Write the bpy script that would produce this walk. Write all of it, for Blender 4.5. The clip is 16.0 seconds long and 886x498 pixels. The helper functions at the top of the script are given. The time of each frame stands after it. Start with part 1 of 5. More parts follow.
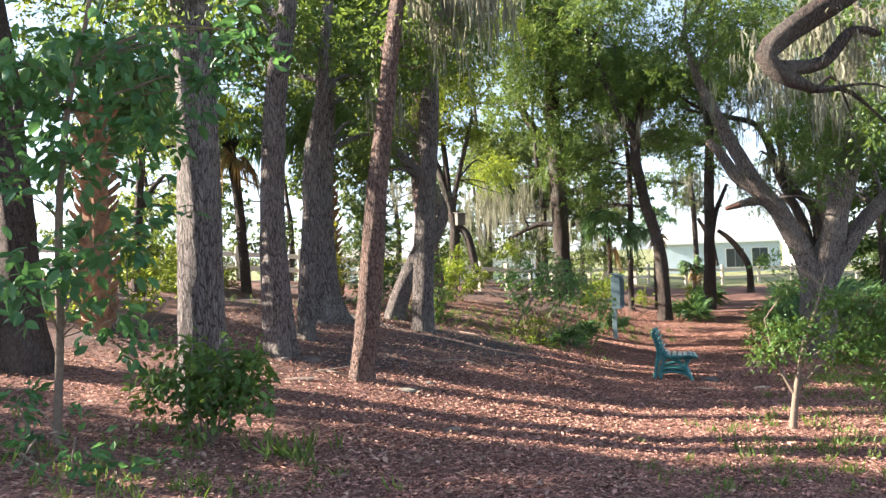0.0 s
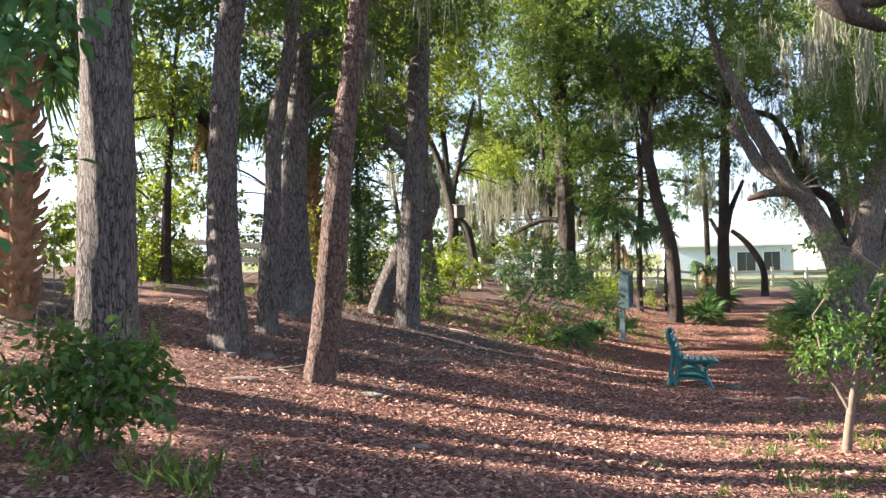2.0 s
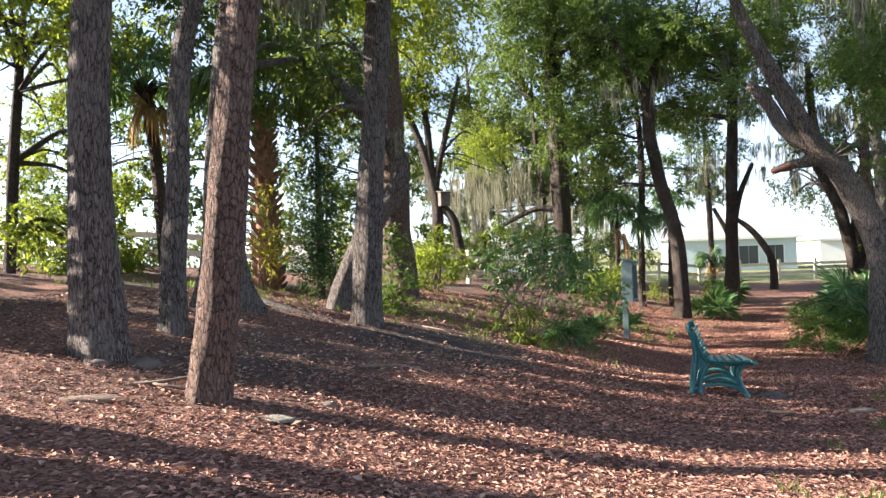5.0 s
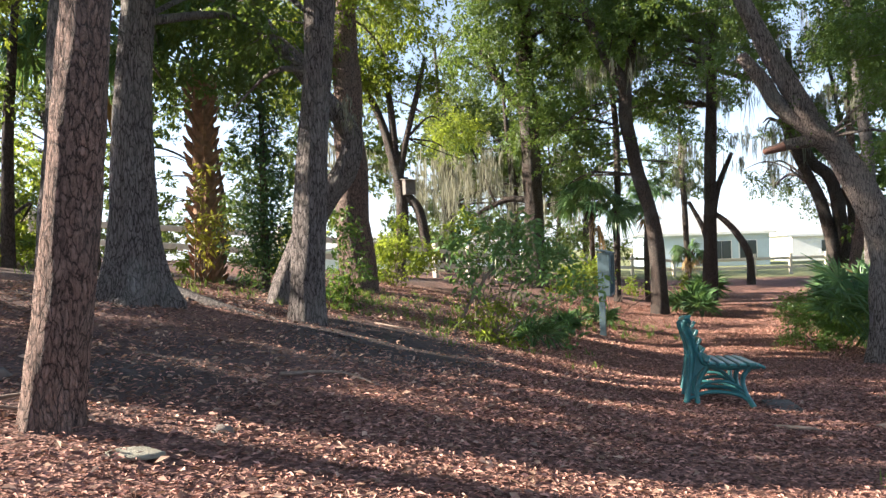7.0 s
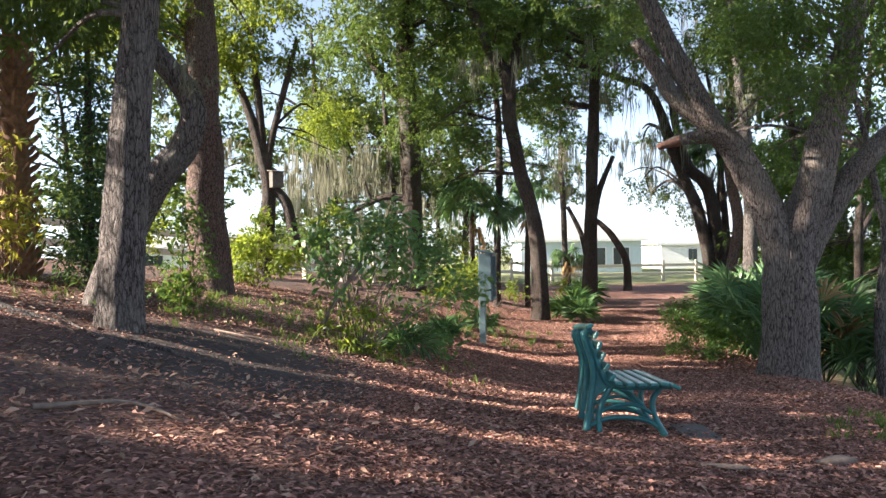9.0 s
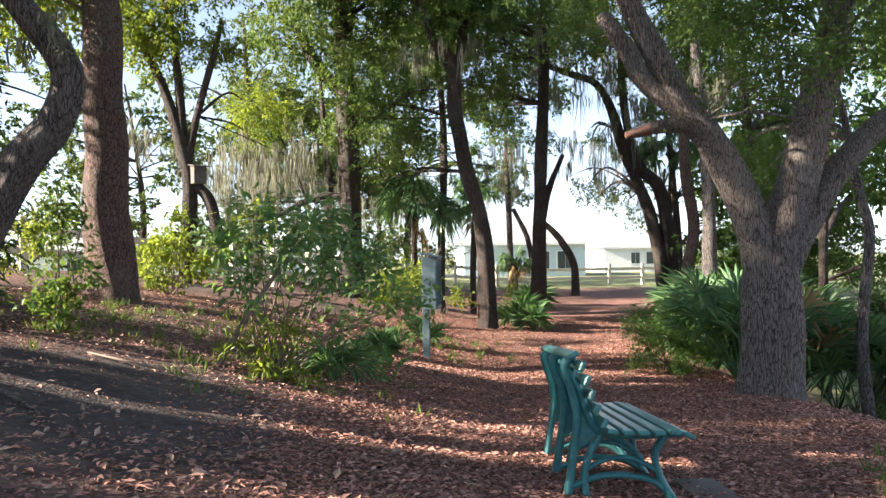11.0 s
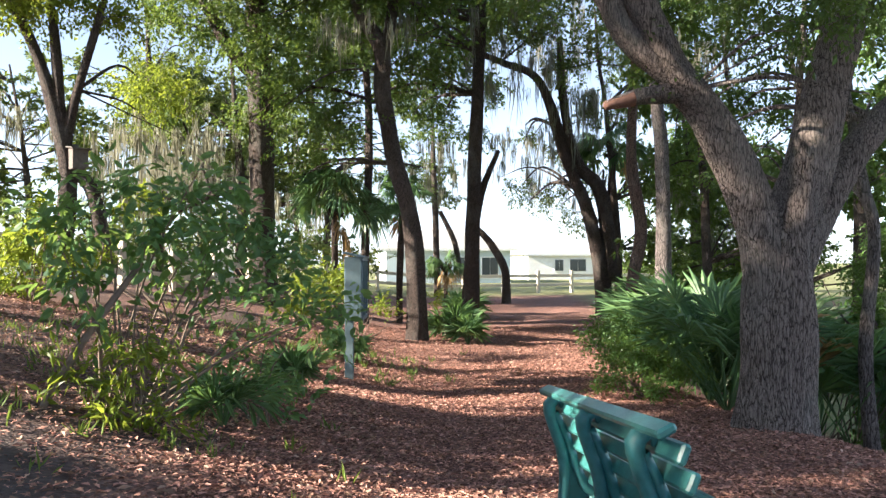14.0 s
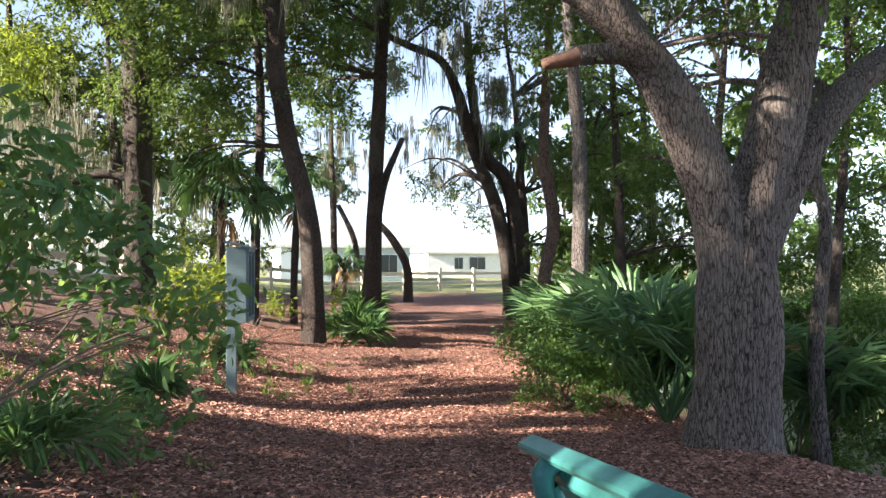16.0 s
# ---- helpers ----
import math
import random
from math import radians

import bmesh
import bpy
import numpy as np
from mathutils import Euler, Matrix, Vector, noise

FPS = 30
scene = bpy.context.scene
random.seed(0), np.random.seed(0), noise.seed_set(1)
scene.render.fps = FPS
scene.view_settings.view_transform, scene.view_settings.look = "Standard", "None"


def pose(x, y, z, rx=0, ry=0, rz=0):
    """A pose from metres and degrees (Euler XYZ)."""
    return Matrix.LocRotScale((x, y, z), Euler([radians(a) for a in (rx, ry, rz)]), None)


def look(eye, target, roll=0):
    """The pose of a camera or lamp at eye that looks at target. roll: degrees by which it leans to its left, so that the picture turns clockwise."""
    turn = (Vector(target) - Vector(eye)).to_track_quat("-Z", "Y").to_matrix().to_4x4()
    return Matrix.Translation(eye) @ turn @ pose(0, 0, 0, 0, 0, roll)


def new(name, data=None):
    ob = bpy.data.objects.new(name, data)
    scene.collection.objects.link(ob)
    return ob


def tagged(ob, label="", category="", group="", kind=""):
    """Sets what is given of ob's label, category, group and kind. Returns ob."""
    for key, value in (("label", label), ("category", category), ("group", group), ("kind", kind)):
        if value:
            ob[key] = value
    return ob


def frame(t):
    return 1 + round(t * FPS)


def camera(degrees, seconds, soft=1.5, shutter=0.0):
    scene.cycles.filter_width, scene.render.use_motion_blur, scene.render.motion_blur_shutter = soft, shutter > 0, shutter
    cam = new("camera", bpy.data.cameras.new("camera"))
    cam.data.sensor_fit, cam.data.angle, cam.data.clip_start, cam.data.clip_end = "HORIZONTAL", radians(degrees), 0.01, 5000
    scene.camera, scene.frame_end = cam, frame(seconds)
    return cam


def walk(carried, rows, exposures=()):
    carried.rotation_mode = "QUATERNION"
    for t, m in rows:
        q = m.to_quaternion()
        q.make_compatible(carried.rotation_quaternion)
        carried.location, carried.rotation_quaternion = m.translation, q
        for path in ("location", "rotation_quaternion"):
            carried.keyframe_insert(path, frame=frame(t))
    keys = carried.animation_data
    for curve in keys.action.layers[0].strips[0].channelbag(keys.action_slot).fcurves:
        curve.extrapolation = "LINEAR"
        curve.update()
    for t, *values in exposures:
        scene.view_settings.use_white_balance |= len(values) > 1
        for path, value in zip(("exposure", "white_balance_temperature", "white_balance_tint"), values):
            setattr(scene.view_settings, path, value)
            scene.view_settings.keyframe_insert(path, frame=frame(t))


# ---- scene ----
METRES, EYE, TILT, LEAN = 14.0, 1.5, 0.5, 2.3
cam = camera(57.8, 16.0, soft=1.4)
ROWS = [
    (0.0, 0.0, 0.0, 0.0, 0.0, 0.0, 0.0),
    (0.5, 0.005, 0.0299, -0.0051, 0.31, -0.1, -0.22),
    (1.0, 0.0141, 0.0612, -0.0099, 0.56, -0.19, -0.56),
    (1.5, 0.0185, 0.0949, -0.014, 0.36, -0.16, -0.97),
    (2.0, 0.0239, 0.1293, -0.0194, 0.48, 0.09, -1.01),
    (2.5, 0.0279, 0.1613, -0.0233, 0.6, 0.27, -0.74),
    (3.0, 0.0289, 0.1946, -0.0265, 0.68, 0.15, -0.23),
    (5.5, 0.0572, 0.3438, -0.0434, -0.11, 0.12, -0.46),
    (6.0, 0.0581, 0.3705, -0.0451, -0.6, 0.02, -0.5),
    (6.5, 0.065, 0.4003, -0.0483, -0.92, -0.07, -0.48),
    (7.0, 0.07, 0.4323, -0.0516, -1.76, -0.1, -0.48),
    (7.5, 0.0716, 0.4627, -0.0534, -3.41, -0.11, -0.53),
    (8.0, 0.0787, 0.4944, -0.0561, -5.62, 0.0, -0.73),
    (8.5, 0.0863, 0.5244, -0.0593, -8.13, 0.2, -1.08),
    (9.0, 0.0928, 0.5538, -0.0596, -10.33, 0.33, -1.58),
    (9.5, 0.1031, 0.5861, -0.0601, -11.87, 0.5, -1.99),
    (12.0, 0.1305, 0.7367, -0.0598, -15.77, 0.77, -1.57),
    (12.5, 0.1398, 0.7666, -0.0616, -16.61, 0.9, -1.95),
    (13.0, 0.1472, 0.7973, -0.0643, -17.57, 1.12, -2.24),
    (13.5, 0.1506, 0.8267, -0.0647, -18.77, 1.24, -2.29),
    (14.0, 0.1564, 0.8557, -0.0667, -20.21, 1.38, -2.19),
    (14.5, 0.1637, 0.8857, -0.0692, -22.09, 1.43, -2.09),
    (15.0, 0.1703, 0.9135, -0.0685, -24.32, 1.28, -2.11),
    (15.5, 0.1824, 0.943, -0.0719, -26.29, 1.42, -2.28),
    (16.0, 0.1949, 0.9729, -0.0723, -27.55, 1.57, -2.34),
]
START = pose(0, 0, EYE, TILT, LEAN, 0)
walk(cam, [(t, START @ pose(METRES * x, METRES * y, METRES * z, 90 + pitch, roll, yaw)) for t, x, y, z, yaw, pitch, roll in ROWS],
     exposures=[(0.0, 2.6, 5500, 12), (3.0, 2.4, 5500, 12), (8.5, 2.3, 5500, 12), (12.0, 2.4, 5500, 12), (16.0, 2.42, 5500, 12)])

# ---- world and sun ----
SUN_AZIMUTH, SUN_ELEVATION = -84.0, 25.0
world = bpy.data.worlds.new("sky")
scene.world = world
world.use_nodes = True
sky = world.node_tree.nodes.new("ShaderNodeTexSky")
sky.sky_type = "NISHITA"
sky.sun_disc = False
sky.sun_elevation = radians(SUN_ELEVATION)
sky.sun_rotation = radians(SUN_AZIMUTH % 360)
sky.dust_density = 0.5
sky.ozone_density = 1.5
sky.air_density = 1.0
haze_grey = world.node_tree.nodes.new("ShaderNodeRGBToBW")
haze = world.node_tree.nodes.new("ShaderNodeMix")
haze.data_type = "RGBA"
haze.inputs[0].default_value = 0.6
world.node_tree.links.new(sky.outputs[0], haze_grey.inputs[0])
world.node_tree.links.new(sky.outputs[0], haze.inputs[6])
world.node_tree.links.new(haze_grey.outputs[0], haze.inputs[7])
world.node_tree.links.new(haze.outputs[2], world.node_tree.nodes["Background"].inputs[0])
world.node_tree.nodes["Background"].inputs[1].default_value = 0.066
sun_data = bpy.data.lights.new("sun", "SUN")
sun_data.energy, sun_data.angle, sun_data.color = 5.0, radians(0.55), (1.0, 0.80, 0.56)
sun = new("sun", sun_data)
sun.matrix_world = look((-math.sin(radians(-SUN_AZIMUTH)) * 60, math.cos(radians(SUN_AZIMUTH)) * 60, 60 * math.tan(radians(SUN_ELEVATION))), (0, 0, 0))


# ---- materials ----
def nodes_of(name):
    m = bpy.data.materials.new(name)
    m.use_nodes = True
    nt = m.node_tree
    return m, nt, nt.nodes["Principled BSDF"]


def add(nt, kind, **values):
    n = nt.nodes.new(kind)
    for key, value in values.items():
        n.inputs[key.replace("_", " ")].default_value = value
    return n


def ramp(nt, source, stops):
    r = nt.nodes.new("ShaderNodeValToRGB")
    els = r.color_ramp.elements
    while len(els) < len(stops):
        els.new(0.5)
    for e, (p, c) in zip(els, stops):
        e.position, e.color = p, (*c, 1)
    nt.links.new(source, r.inputs[0])
    return r.outputs[0]


def mixed(nt, fac, a, b, how="MIX"):
    n = nt.nodes.new("ShaderNodeMix")
    n.data_type, n.blend_type = "RGBA", how
    for sock, v in ((n.inputs[0], fac), (n.inputs[6], a), (n.inputs[7], b)):
        if isinstance(v, (int, float)):
            sock.default_value = v
        elif isinstance(v, tuple):
            sock.default_value = (*v, 1)
        else:
            nt.links.new(v, sock)
    return n.outputs[2]


def coords(nt, scale=(1, 1, 1)):
    tc = nt.nodes.new("ShaderNodeTexCoord")
    mp = nt.nodes.new("ShaderNodeMapping")
    mp.inputs["Scale"].default_value = scale
    nt.links.new(tc.outputs["Object"], mp.inputs[0])
    return mp.outputs[0]


def noise_of(nt, vec, scale, detail=4.0, rough=0.6):
    n = add(nt, "ShaderNodeTexNoise", Scale=scale, Detail=detail, Roughness=rough)
    nt.links.new(vec, n.inputs["Vector"])
    return n.outputs["Fac"]


def bumped(nt, bsdf, height, strength, distance):
    b = add(nt, "ShaderNodeBump", Strength=strength, Distance=distance)
    nt.links.new(height, b.inputs["Height"])
    nt.links.new(b.outputs[0], bsdf.inputs["Normal"])


def bark(name, ridge, furrow, tint, scale=14.0, stretch=0.22, lichen=0.5):
    """Furrowed bark: long plates, dark furrows, pale lichen patches."""
    m, nt, p = nodes_of(name)
    v = coords(nt, (1, 1, stretch))
    warp = add(nt, "ShaderNodeTexNoise", Scale=9.0, Detail=5.0, Roughness=0.65)
    nt.links.new(v, warp.inputs["Vector"])
    vw = nt.nodes.new("ShaderNodeVectorMath")
    vw.operation = "MULTIPLY_ADD"
    nt.links.new(warp.outputs["Color"], vw.inputs[0])
    vw.inputs[1].default_value = (0.13, 0.13, 0.09)
    nt.links.new(v, vw.inputs[2])
    vor = add(nt, "ShaderNodeTexVoronoi", Scale=scale)
    vor.feature = "DISTANCE_TO_EDGE"
    nt.links.new(vw.outputs[0], vor.inputs["Vector"])
    plate = ramp(nt, vor.outputs["Distance"], [(0.015, (0, 0, 0)), (0.08, (0.75, 0.75, 0.75)), (0.17, (1, 1, 1))])
    crack = add(nt, "ShaderNodeTexVoronoi", Scale=scale * 1.9)
    crack.feature = "DISTANCE_TO_EDGE"
    nt.links.new(vw.outputs[0], crack.inputs["Vector"])
    plate = mixed(nt, 0.45, plate, ramp(nt, crack.outputs["Distance"], [(0.02, (0, 0, 0)), (0.12, (1, 1, 1))]), "MULTIPLY")
    streak = noise_of(nt, coords(nt, (1, 1, 0.16)), 34.0, 5.0, 0.7)
    plate = mixed(nt, 0.5, plate, ramp(nt, streak, [(0.36, (0, 0, 0)), (0.52, (1, 1, 1))]), "MULTIPLY")
    fine = noise_of(nt, coords(nt, (1, 1, 0.5)), 55.0, 5.0, 0.75)
    broad = noise_of(nt, coords(nt, (1, 1, 0.6)), 1.7, 3.0)
    colour = mixed(nt, plate, furrow, ridge)
    colour = mixed(nt, ramp(nt, fine, [(0.45, (0, 0, 0)), (0.75, (0.6, 0.6, 0.6))]), colour, tint)
    patch = ramp(nt, broad, [(0.5, (0, 0, 0)), (0.68, (lichen, lichen, lichen))])
    colour = mixed(nt, patch, colour, (0.34, 0.34, 0.30))
    nt.links.new(colour, p.inputs["Base Color"])
    p.inputs["Roughness"].default_value = 0.92
    h = mixed(nt, 0.3, plate, fine)
    bumped(nt, p, h, 1.0, 0.05)
    return m


def leafy(name, dark, light, translucent=0.35, gloss=0.45, glow=(0.28, 0.36, 0.04), patch=0.6):
    """Leaves that differ one by one, with lighter and yellower sprays here and there."""
    m, nt, p = nodes_of(name)
    geo = nt.nodes.new("ShaderNodeNewGeometry")
    colour = ramp(nt, geo.outputs["Random Per Island"], [(0.0, dark), (0.75, light), (1.0, tuple(min(1, 1.5 * c) for c in light))])
    if patch:
        spray = ramp(nt, noise_of(nt, coords(nt), 1.1, 3.0), [(0.42, (0, 0, 0)), (0.66, (patch, patch, patch))])
        colour = mixed(nt, spray, colour, (1.5 * light[0], 1.3 * light[1], 0.9 * light[2]))
    nt.links.new(colour, p.inputs["Base Color"])
    p.inputs["Roughness"].default_value = gloss
    p.inputs["Specular IOR Level"].default_value = 0.4
    tr = nt.nodes.new("ShaderNodeBsdfTranslucent")
    nt.links.new(mixed(nt, 0.6, colour, glow), tr.inputs[0])
    mx = nt.nodes.new("ShaderNodeMixShader")
    mx.inputs[0].default_value = translucent
    nt.links.new(p.outputs[0], mx.inputs[1])
    nt.links.new(tr.outputs[0], mx.inputs[2])
    nt.links.new(mx.outputs[0], nt.nodes["Material Output"].inputs[0])
    return m


def plain(name, colour, rough=0.7, vary=0.15, scale=6.0, bump=0.0, metal=0.0):
    m, nt, p = nodes_of(name)
    n = noise_of(nt, coords(nt), scale, 5.0, 0.65)
    lo, hi = tuple(c * (1 - vary) for c in colour), tuple(min(1, c * (1 + vary)) for c in colour)
    nt.links.new(ramp(nt, n, [(0.3, lo), (0.7, hi)]), p.inputs["Base Color"])
    p.inputs["Roughness"].default_value, p.inputs["Metallic"].default_value = rough, metal
    if bump:
        bumped(nt, p, noise_of(nt, coords(nt), scale * 8, 4.0), bump, 0.01)
    return m


BARK_GREY = bark("bark_grey", (0.31, 0.265, 0.245), (0.020, 0.015, 0.013), (0.15, 0.122, 0.108), scale=27.0, stretch=0.20, lichen=0.3)
BARK_WARM = bark("bark_warm", (0.31, 0.205, 0.165), (0.028, 0.016, 0.012), (0.18, 0.112, 0.088), scale=25.0, stretch=0.34, lichen=0.15)
BARK_OAK = bark("bark_oak", (0.42, 0.345, 0.30), (0.018, 0.012, 0.010), (0.27, 0.21, 0.18), scale=30.0, stretch=0.15, lichen=0.25)
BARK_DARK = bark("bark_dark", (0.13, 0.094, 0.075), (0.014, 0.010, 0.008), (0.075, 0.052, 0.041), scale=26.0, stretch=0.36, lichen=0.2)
BARK_PALM = plain("palm_boots", (0.26, 0.15, 0.085), 0.9, 0.45, 9.0, 0.6)
TWIG = plain("twig_bark", (0.17, 0.13, 0.095), 0.9, 0.3, 30.0, 0.3)
LEAF_OAK = leafy("oak_leaf", (0.026, 0.056, 0.018), (0.072, 0.125, 0.034), 0.40, glow=(0.30, 0.40, 0.05))
# Sunlit look put into the colour: lighter and yellower than oak_leaf.
LEAF_SUN_TINT = leafy("sun_tinted_leaf", (0.055, 0.10, 0.015), (0.15, 0.215, 0.032), 0.55, glow=(0.42, 0.48, 0.04))
LEAF_BACK = leafy("far_leaf", (0.028, 0.050, 0.020), (0.085, 0.12, 0.045), 0.38, 0.6)
LEAF_SHRUB = leafy("shrub_leaf", (0.028, 0.072, 0.022), (0.085, 0.165, 0.04), 0.38, 0.38)
LEAF_BROAD = leafy("broad_leaf", (0.028, 0.085, 0.036), (0.07, 0.17, 0.06), 0.35, 0.45, (0.16, 0.32, 0.07))
LEAF_ARCH = leafy("arching_leaf", (0.045, 0.115, 0.055), (0.14, 0.25, 0.105), 0.5, 0.4, (0.30, 0.42, 0.06))
LEAF_CEDAR = leafy("cedar_leaf", (0.020, 0.055, 0.030), (0.05, 0.11, 0.055), 0.25, 0.7)
FROND = leafy("palm_frond", (0.036, 0.085, 0.042), (0.11, 0.20, 0.085), 0.35, 0.40, (0.20, 0.33, 0.06))
FROND_DRY = leafy("dry_frond", (0.18, 0.12, 0.05), (0.33, 0.22, 0.10), 0.2, 0.8, (0.4, 0.28, 0.1))
VINE = leafy("yellow_vine", (0.16, 0.19, 0.02), (0.36, 0.36, 0.05), 0.45, 0.5, (0.55, 0.50, 0.06))
MOSS = leafy("spanish_moss", (0.12, 0.125, 0.095), (0.25, 0.25, 0.19), 0.4, 0.95, (0.35, 0.34, 0.22), 0.0)
GRASS = leafy("grass_blade", (0.05, 0.10, 0.02), (0.15, 0.22, 0.06), 0.35, 0.6)
CHIP = leafy("mulch_chip", (0.085, 0.043, 0.032), (0.44, 0.24, 0.18), 0.04, 0.85, (0.2, 0.1, 0.05), 0.0)
LITTER = leafy("dry_leaf", (0.12, 0.07, 0.045), (0.42, 0.29, 0.21), 0.12, 0.8, (0.4, 0.2, 0.1), 0.0)


def mulch_material():
    m, nt, p = nodes_of("ground_mulch")
    v = coords(nt)
    vor = add(nt, "ShaderNodeTexVoronoi", Scale=38.0)
    nt.links.new(v, vor.inputs["Vector"])
    chips = ramp(nt, vor.outputs["Color"], [(0.1, (0.075, 0.040, 0.032)), (0.47, (0.24, 0.13, 0.10)), (0.9, (0.42, 0.24, 0.19))])
    soil = ramp(nt, noise_of(nt, v, 9.0, 6.0, 0.7), [(0.3, (0.06, 0.048, 0.045)), (0.7, (0.15, 0.12, 0.108))])
    bare = nt.nodes.new("ShaderNodeAttribute")
    bare.attribute_name = "bare"
    lawn = nt.nodes.new("ShaderNodeAttribute")
    lawn.attribute_name = "lawn"
    colour = mixed(nt, bare.outputs["Fac"], chips, soil)
    turf = ramp(nt, noise_of(nt, v, 3.0, 6.0, 0.75), [(0.3, (0.14, 0.17, 0.06)), (0.7, (0.32, 0.32, 0.16))])
    colour = mixed(nt, lawn.outputs["Fac"], colour, turf)
    patches = ramp(nt, noise_of(nt, v, 0.7, 4.0), [(0.35, (0.7, 0.7, 0.7)), (0.65, (1, 1, 1))])
    colour = mixed(nt, 1.0, colour, patches, "MULTIPLY")
    nt.links.new(colour, p.inputs["Base Color"])
    p.inputs["Roughness"].default_value = 0.95
    p.inputs["Specular IOR Level"].default_value = 0.2
    h = mixed(nt, 0.5, vor.outputs["Distance"], noise_of(nt, v, 30.0, 5.0))
    bumped(nt, p, h, 0.8, 0.03)
    return m


GROUND = mulch_material()
BENCH_GREEN = plain("bench_green_paint", (0.060, 0.215, 0.205), 0.32, 0.22, 14.0, 0.12)
BENCH_IRON = plain("bench_iron_paint", (0.052, 0.195, 0.20), 0.40, 0.22, 18.0, 0.2)
SIGN_PAINT = plain("sign_paint", (0.13, 0.19, 0.205), 0.55, 0.1, 5.0, 0.05)
BOARD_GREEN = plain("board_green", (0.05, 0.10, 0.085), 0.5, 0.2, 8.0)
FENCE_WOOD = plain("fence_wood", (0.64, 0.57, 0.46), 0.85, 0.18, 9.0, 0.3)
BOX_WOOD = plain("box_wood", (0.13, 0.115, 0.10), 0.85, 0.3, 12.0, 0.3)
WALL_WHITE = plain("stucco_white", (0.86, 0.85, 0.81), 0.85, 0.05, 3.0, 0.1)
WALL_BLUE = plain("siding_pale_blue", (0.55, 0.63, 0.68), 0.8, 0.05, 3.0, 0.1)
ROOF = plain("roof_shingle", (0.33, 0.33, 0.31), 0.9, 0.2, 5.0, 0.3)
TRIM = plain("white_trim", (0.8, 0.8, 0.78), 0.6, 0.05, 5.0)
CONCRETE = plain("concrete", (0.13, 0.11, 0.095), 0.9, 0.25, 8.0, 0.4)
GLASS_DARK = plain("dark_window_glass", (0.05, 0.06, 0.065), 0.1, 0.1, 2.0)
DEADWOOD = plain("dead_wood", (0.21, 0.16, 0.125), 0.9, 0.3, 14.0, 0.5)
WOUND = plain("bare_heartwood", (0.20, 0.105, 0.075), 0.85, 0.3, 16.0, 0.4)
DRY_MOSS = plain("dry_moss", (0.24, 0.23, 0.18), 0.95, 0.3, 20.0, 0.8)
HEDGE = leafy("hedge_leaf", (0.03, 0.07, 0.03), (0.07, 0.13, 0.05), 0.2)


# ---- shape helpers ----
def sst(a, b, x):
    u = np.clip((np.asarray(x, float) - a) / (b - a), 0, 1)
    return u * u * (3 - 2 * u)


def bank(y):
    """x of the foot of the bank beside the path."""
    y = np.clip(y, -5, 60)
    return 0.9 + 0.13 * y + 0.003 * y * y


def softly(u):
    return np.log1p(np.exp(np.clip(2 * u, -40, 40))) / 2 * (u < 15) + np.where(u < 15, 0, u)


def ground_z(x, y):
    """Height of the ground: the path falls gently away, a bank rises beside it, a ditch lies past the oak."""
    x, y = np.asarray(x, float), np.asarray(y, float)
    b = np.where(y < 20, -0.15 - 0.06 * np.clip(y, -4, 20), -1.35 - 0.12 * sst(20, 26, y) + 0.42 * sst(26, 46, y))
    b = b + 0.12 * np.exp(-((x - 3.9) ** 2 + (y - 13.2) ** 2) / 9)
    s = softly(bank(y) - x)
    m = 3.2 * (1 - np.exp(-(0.13 + 0.19 * sst(6, 17, y)) * s / 3.2)) * (1 - 0.55 * sst(26, 44, y))
    m = m * (1 - sst(46, 75, y)) * (1 - sst(25, 60, -x))
    d = -1.7 * (1 - np.exp(-0.4 * softly(x - bank(y) - 5.2))) * sst(6, 13, y) * (1 - sst(24, 36, y))
    return b + m + d


def gz(x, y):
    return float(ground_z(x, y))


def mesh_from(name, verts, faces, material, smooth=False):
    """A mesh from numpy arrays; faces all of one size."""
    verts, faces = np.asarray(verts, np.float32), np.asarray(faces, np.int32)
    me = bpy.data.meshes.new(name)
    n, k = faces.shape
    me.vertices.add(len(verts))
    me.vertices.foreach_set("co", verts.ravel())
    me.loops.add(n * k)
    me.loops.foreach_set("vertex_index", faces.ravel())
    me.polygons.add(n)
    me.polygons.foreach_set("loop_start", np.arange(0, n * k, k, dtype=np.int32))
    me.polygons.foreach_set("use_smooth", np.full(n, smooth))
    me.update(calc_edges=True)
    me.materials.append(material)
    return me


def thing(name, place, label, category, group="", kind=""):
    ob = new(name)
    ob.empty_display_size = 0.1
    ob.location = place
    return tagged(ob, label, category, group, kind)


def root_of(ob):
    """World place of a part's own frame (all parts are unturned until their thing is)."""
    v = Vector(ob.location)
    while ob.parent:
        ob = ob.parent
        v = v + Vector(ob.location)
    return np.array(v)


def part_np(name, vf, material, parent, label="", smooth=False, kind=""):
    """A part from world-space arrays (verts, faces)."""
    v = np.asarray(vf[0], float) - root_of(parent)
    ob = new(name, mesh_from(name, v, vf[1], material, smooth))
    ob.parent = parent
    return tagged(ob, label, kind=kind)


def part(name, bm, material, parent, label=""):
    """A part from a bmesh in the parent's own frame."""
    me = bpy.data.meshes.new(name)
    bm.to_mesh(me)
    bm.free()
    me.materials.append(material)
    ob = new(name, me)
    ob.parent = parent
    return tagged(ob, label)


def joined(sets):
    vs, fs, n = [], [], 0
    for v, f in sets:
        vs.append(np.asarray(v, float))
        fs.append(np.asarray(f) + n)
        n += len(v)
    return np.concatenate(vs), np.concatenate(fs)


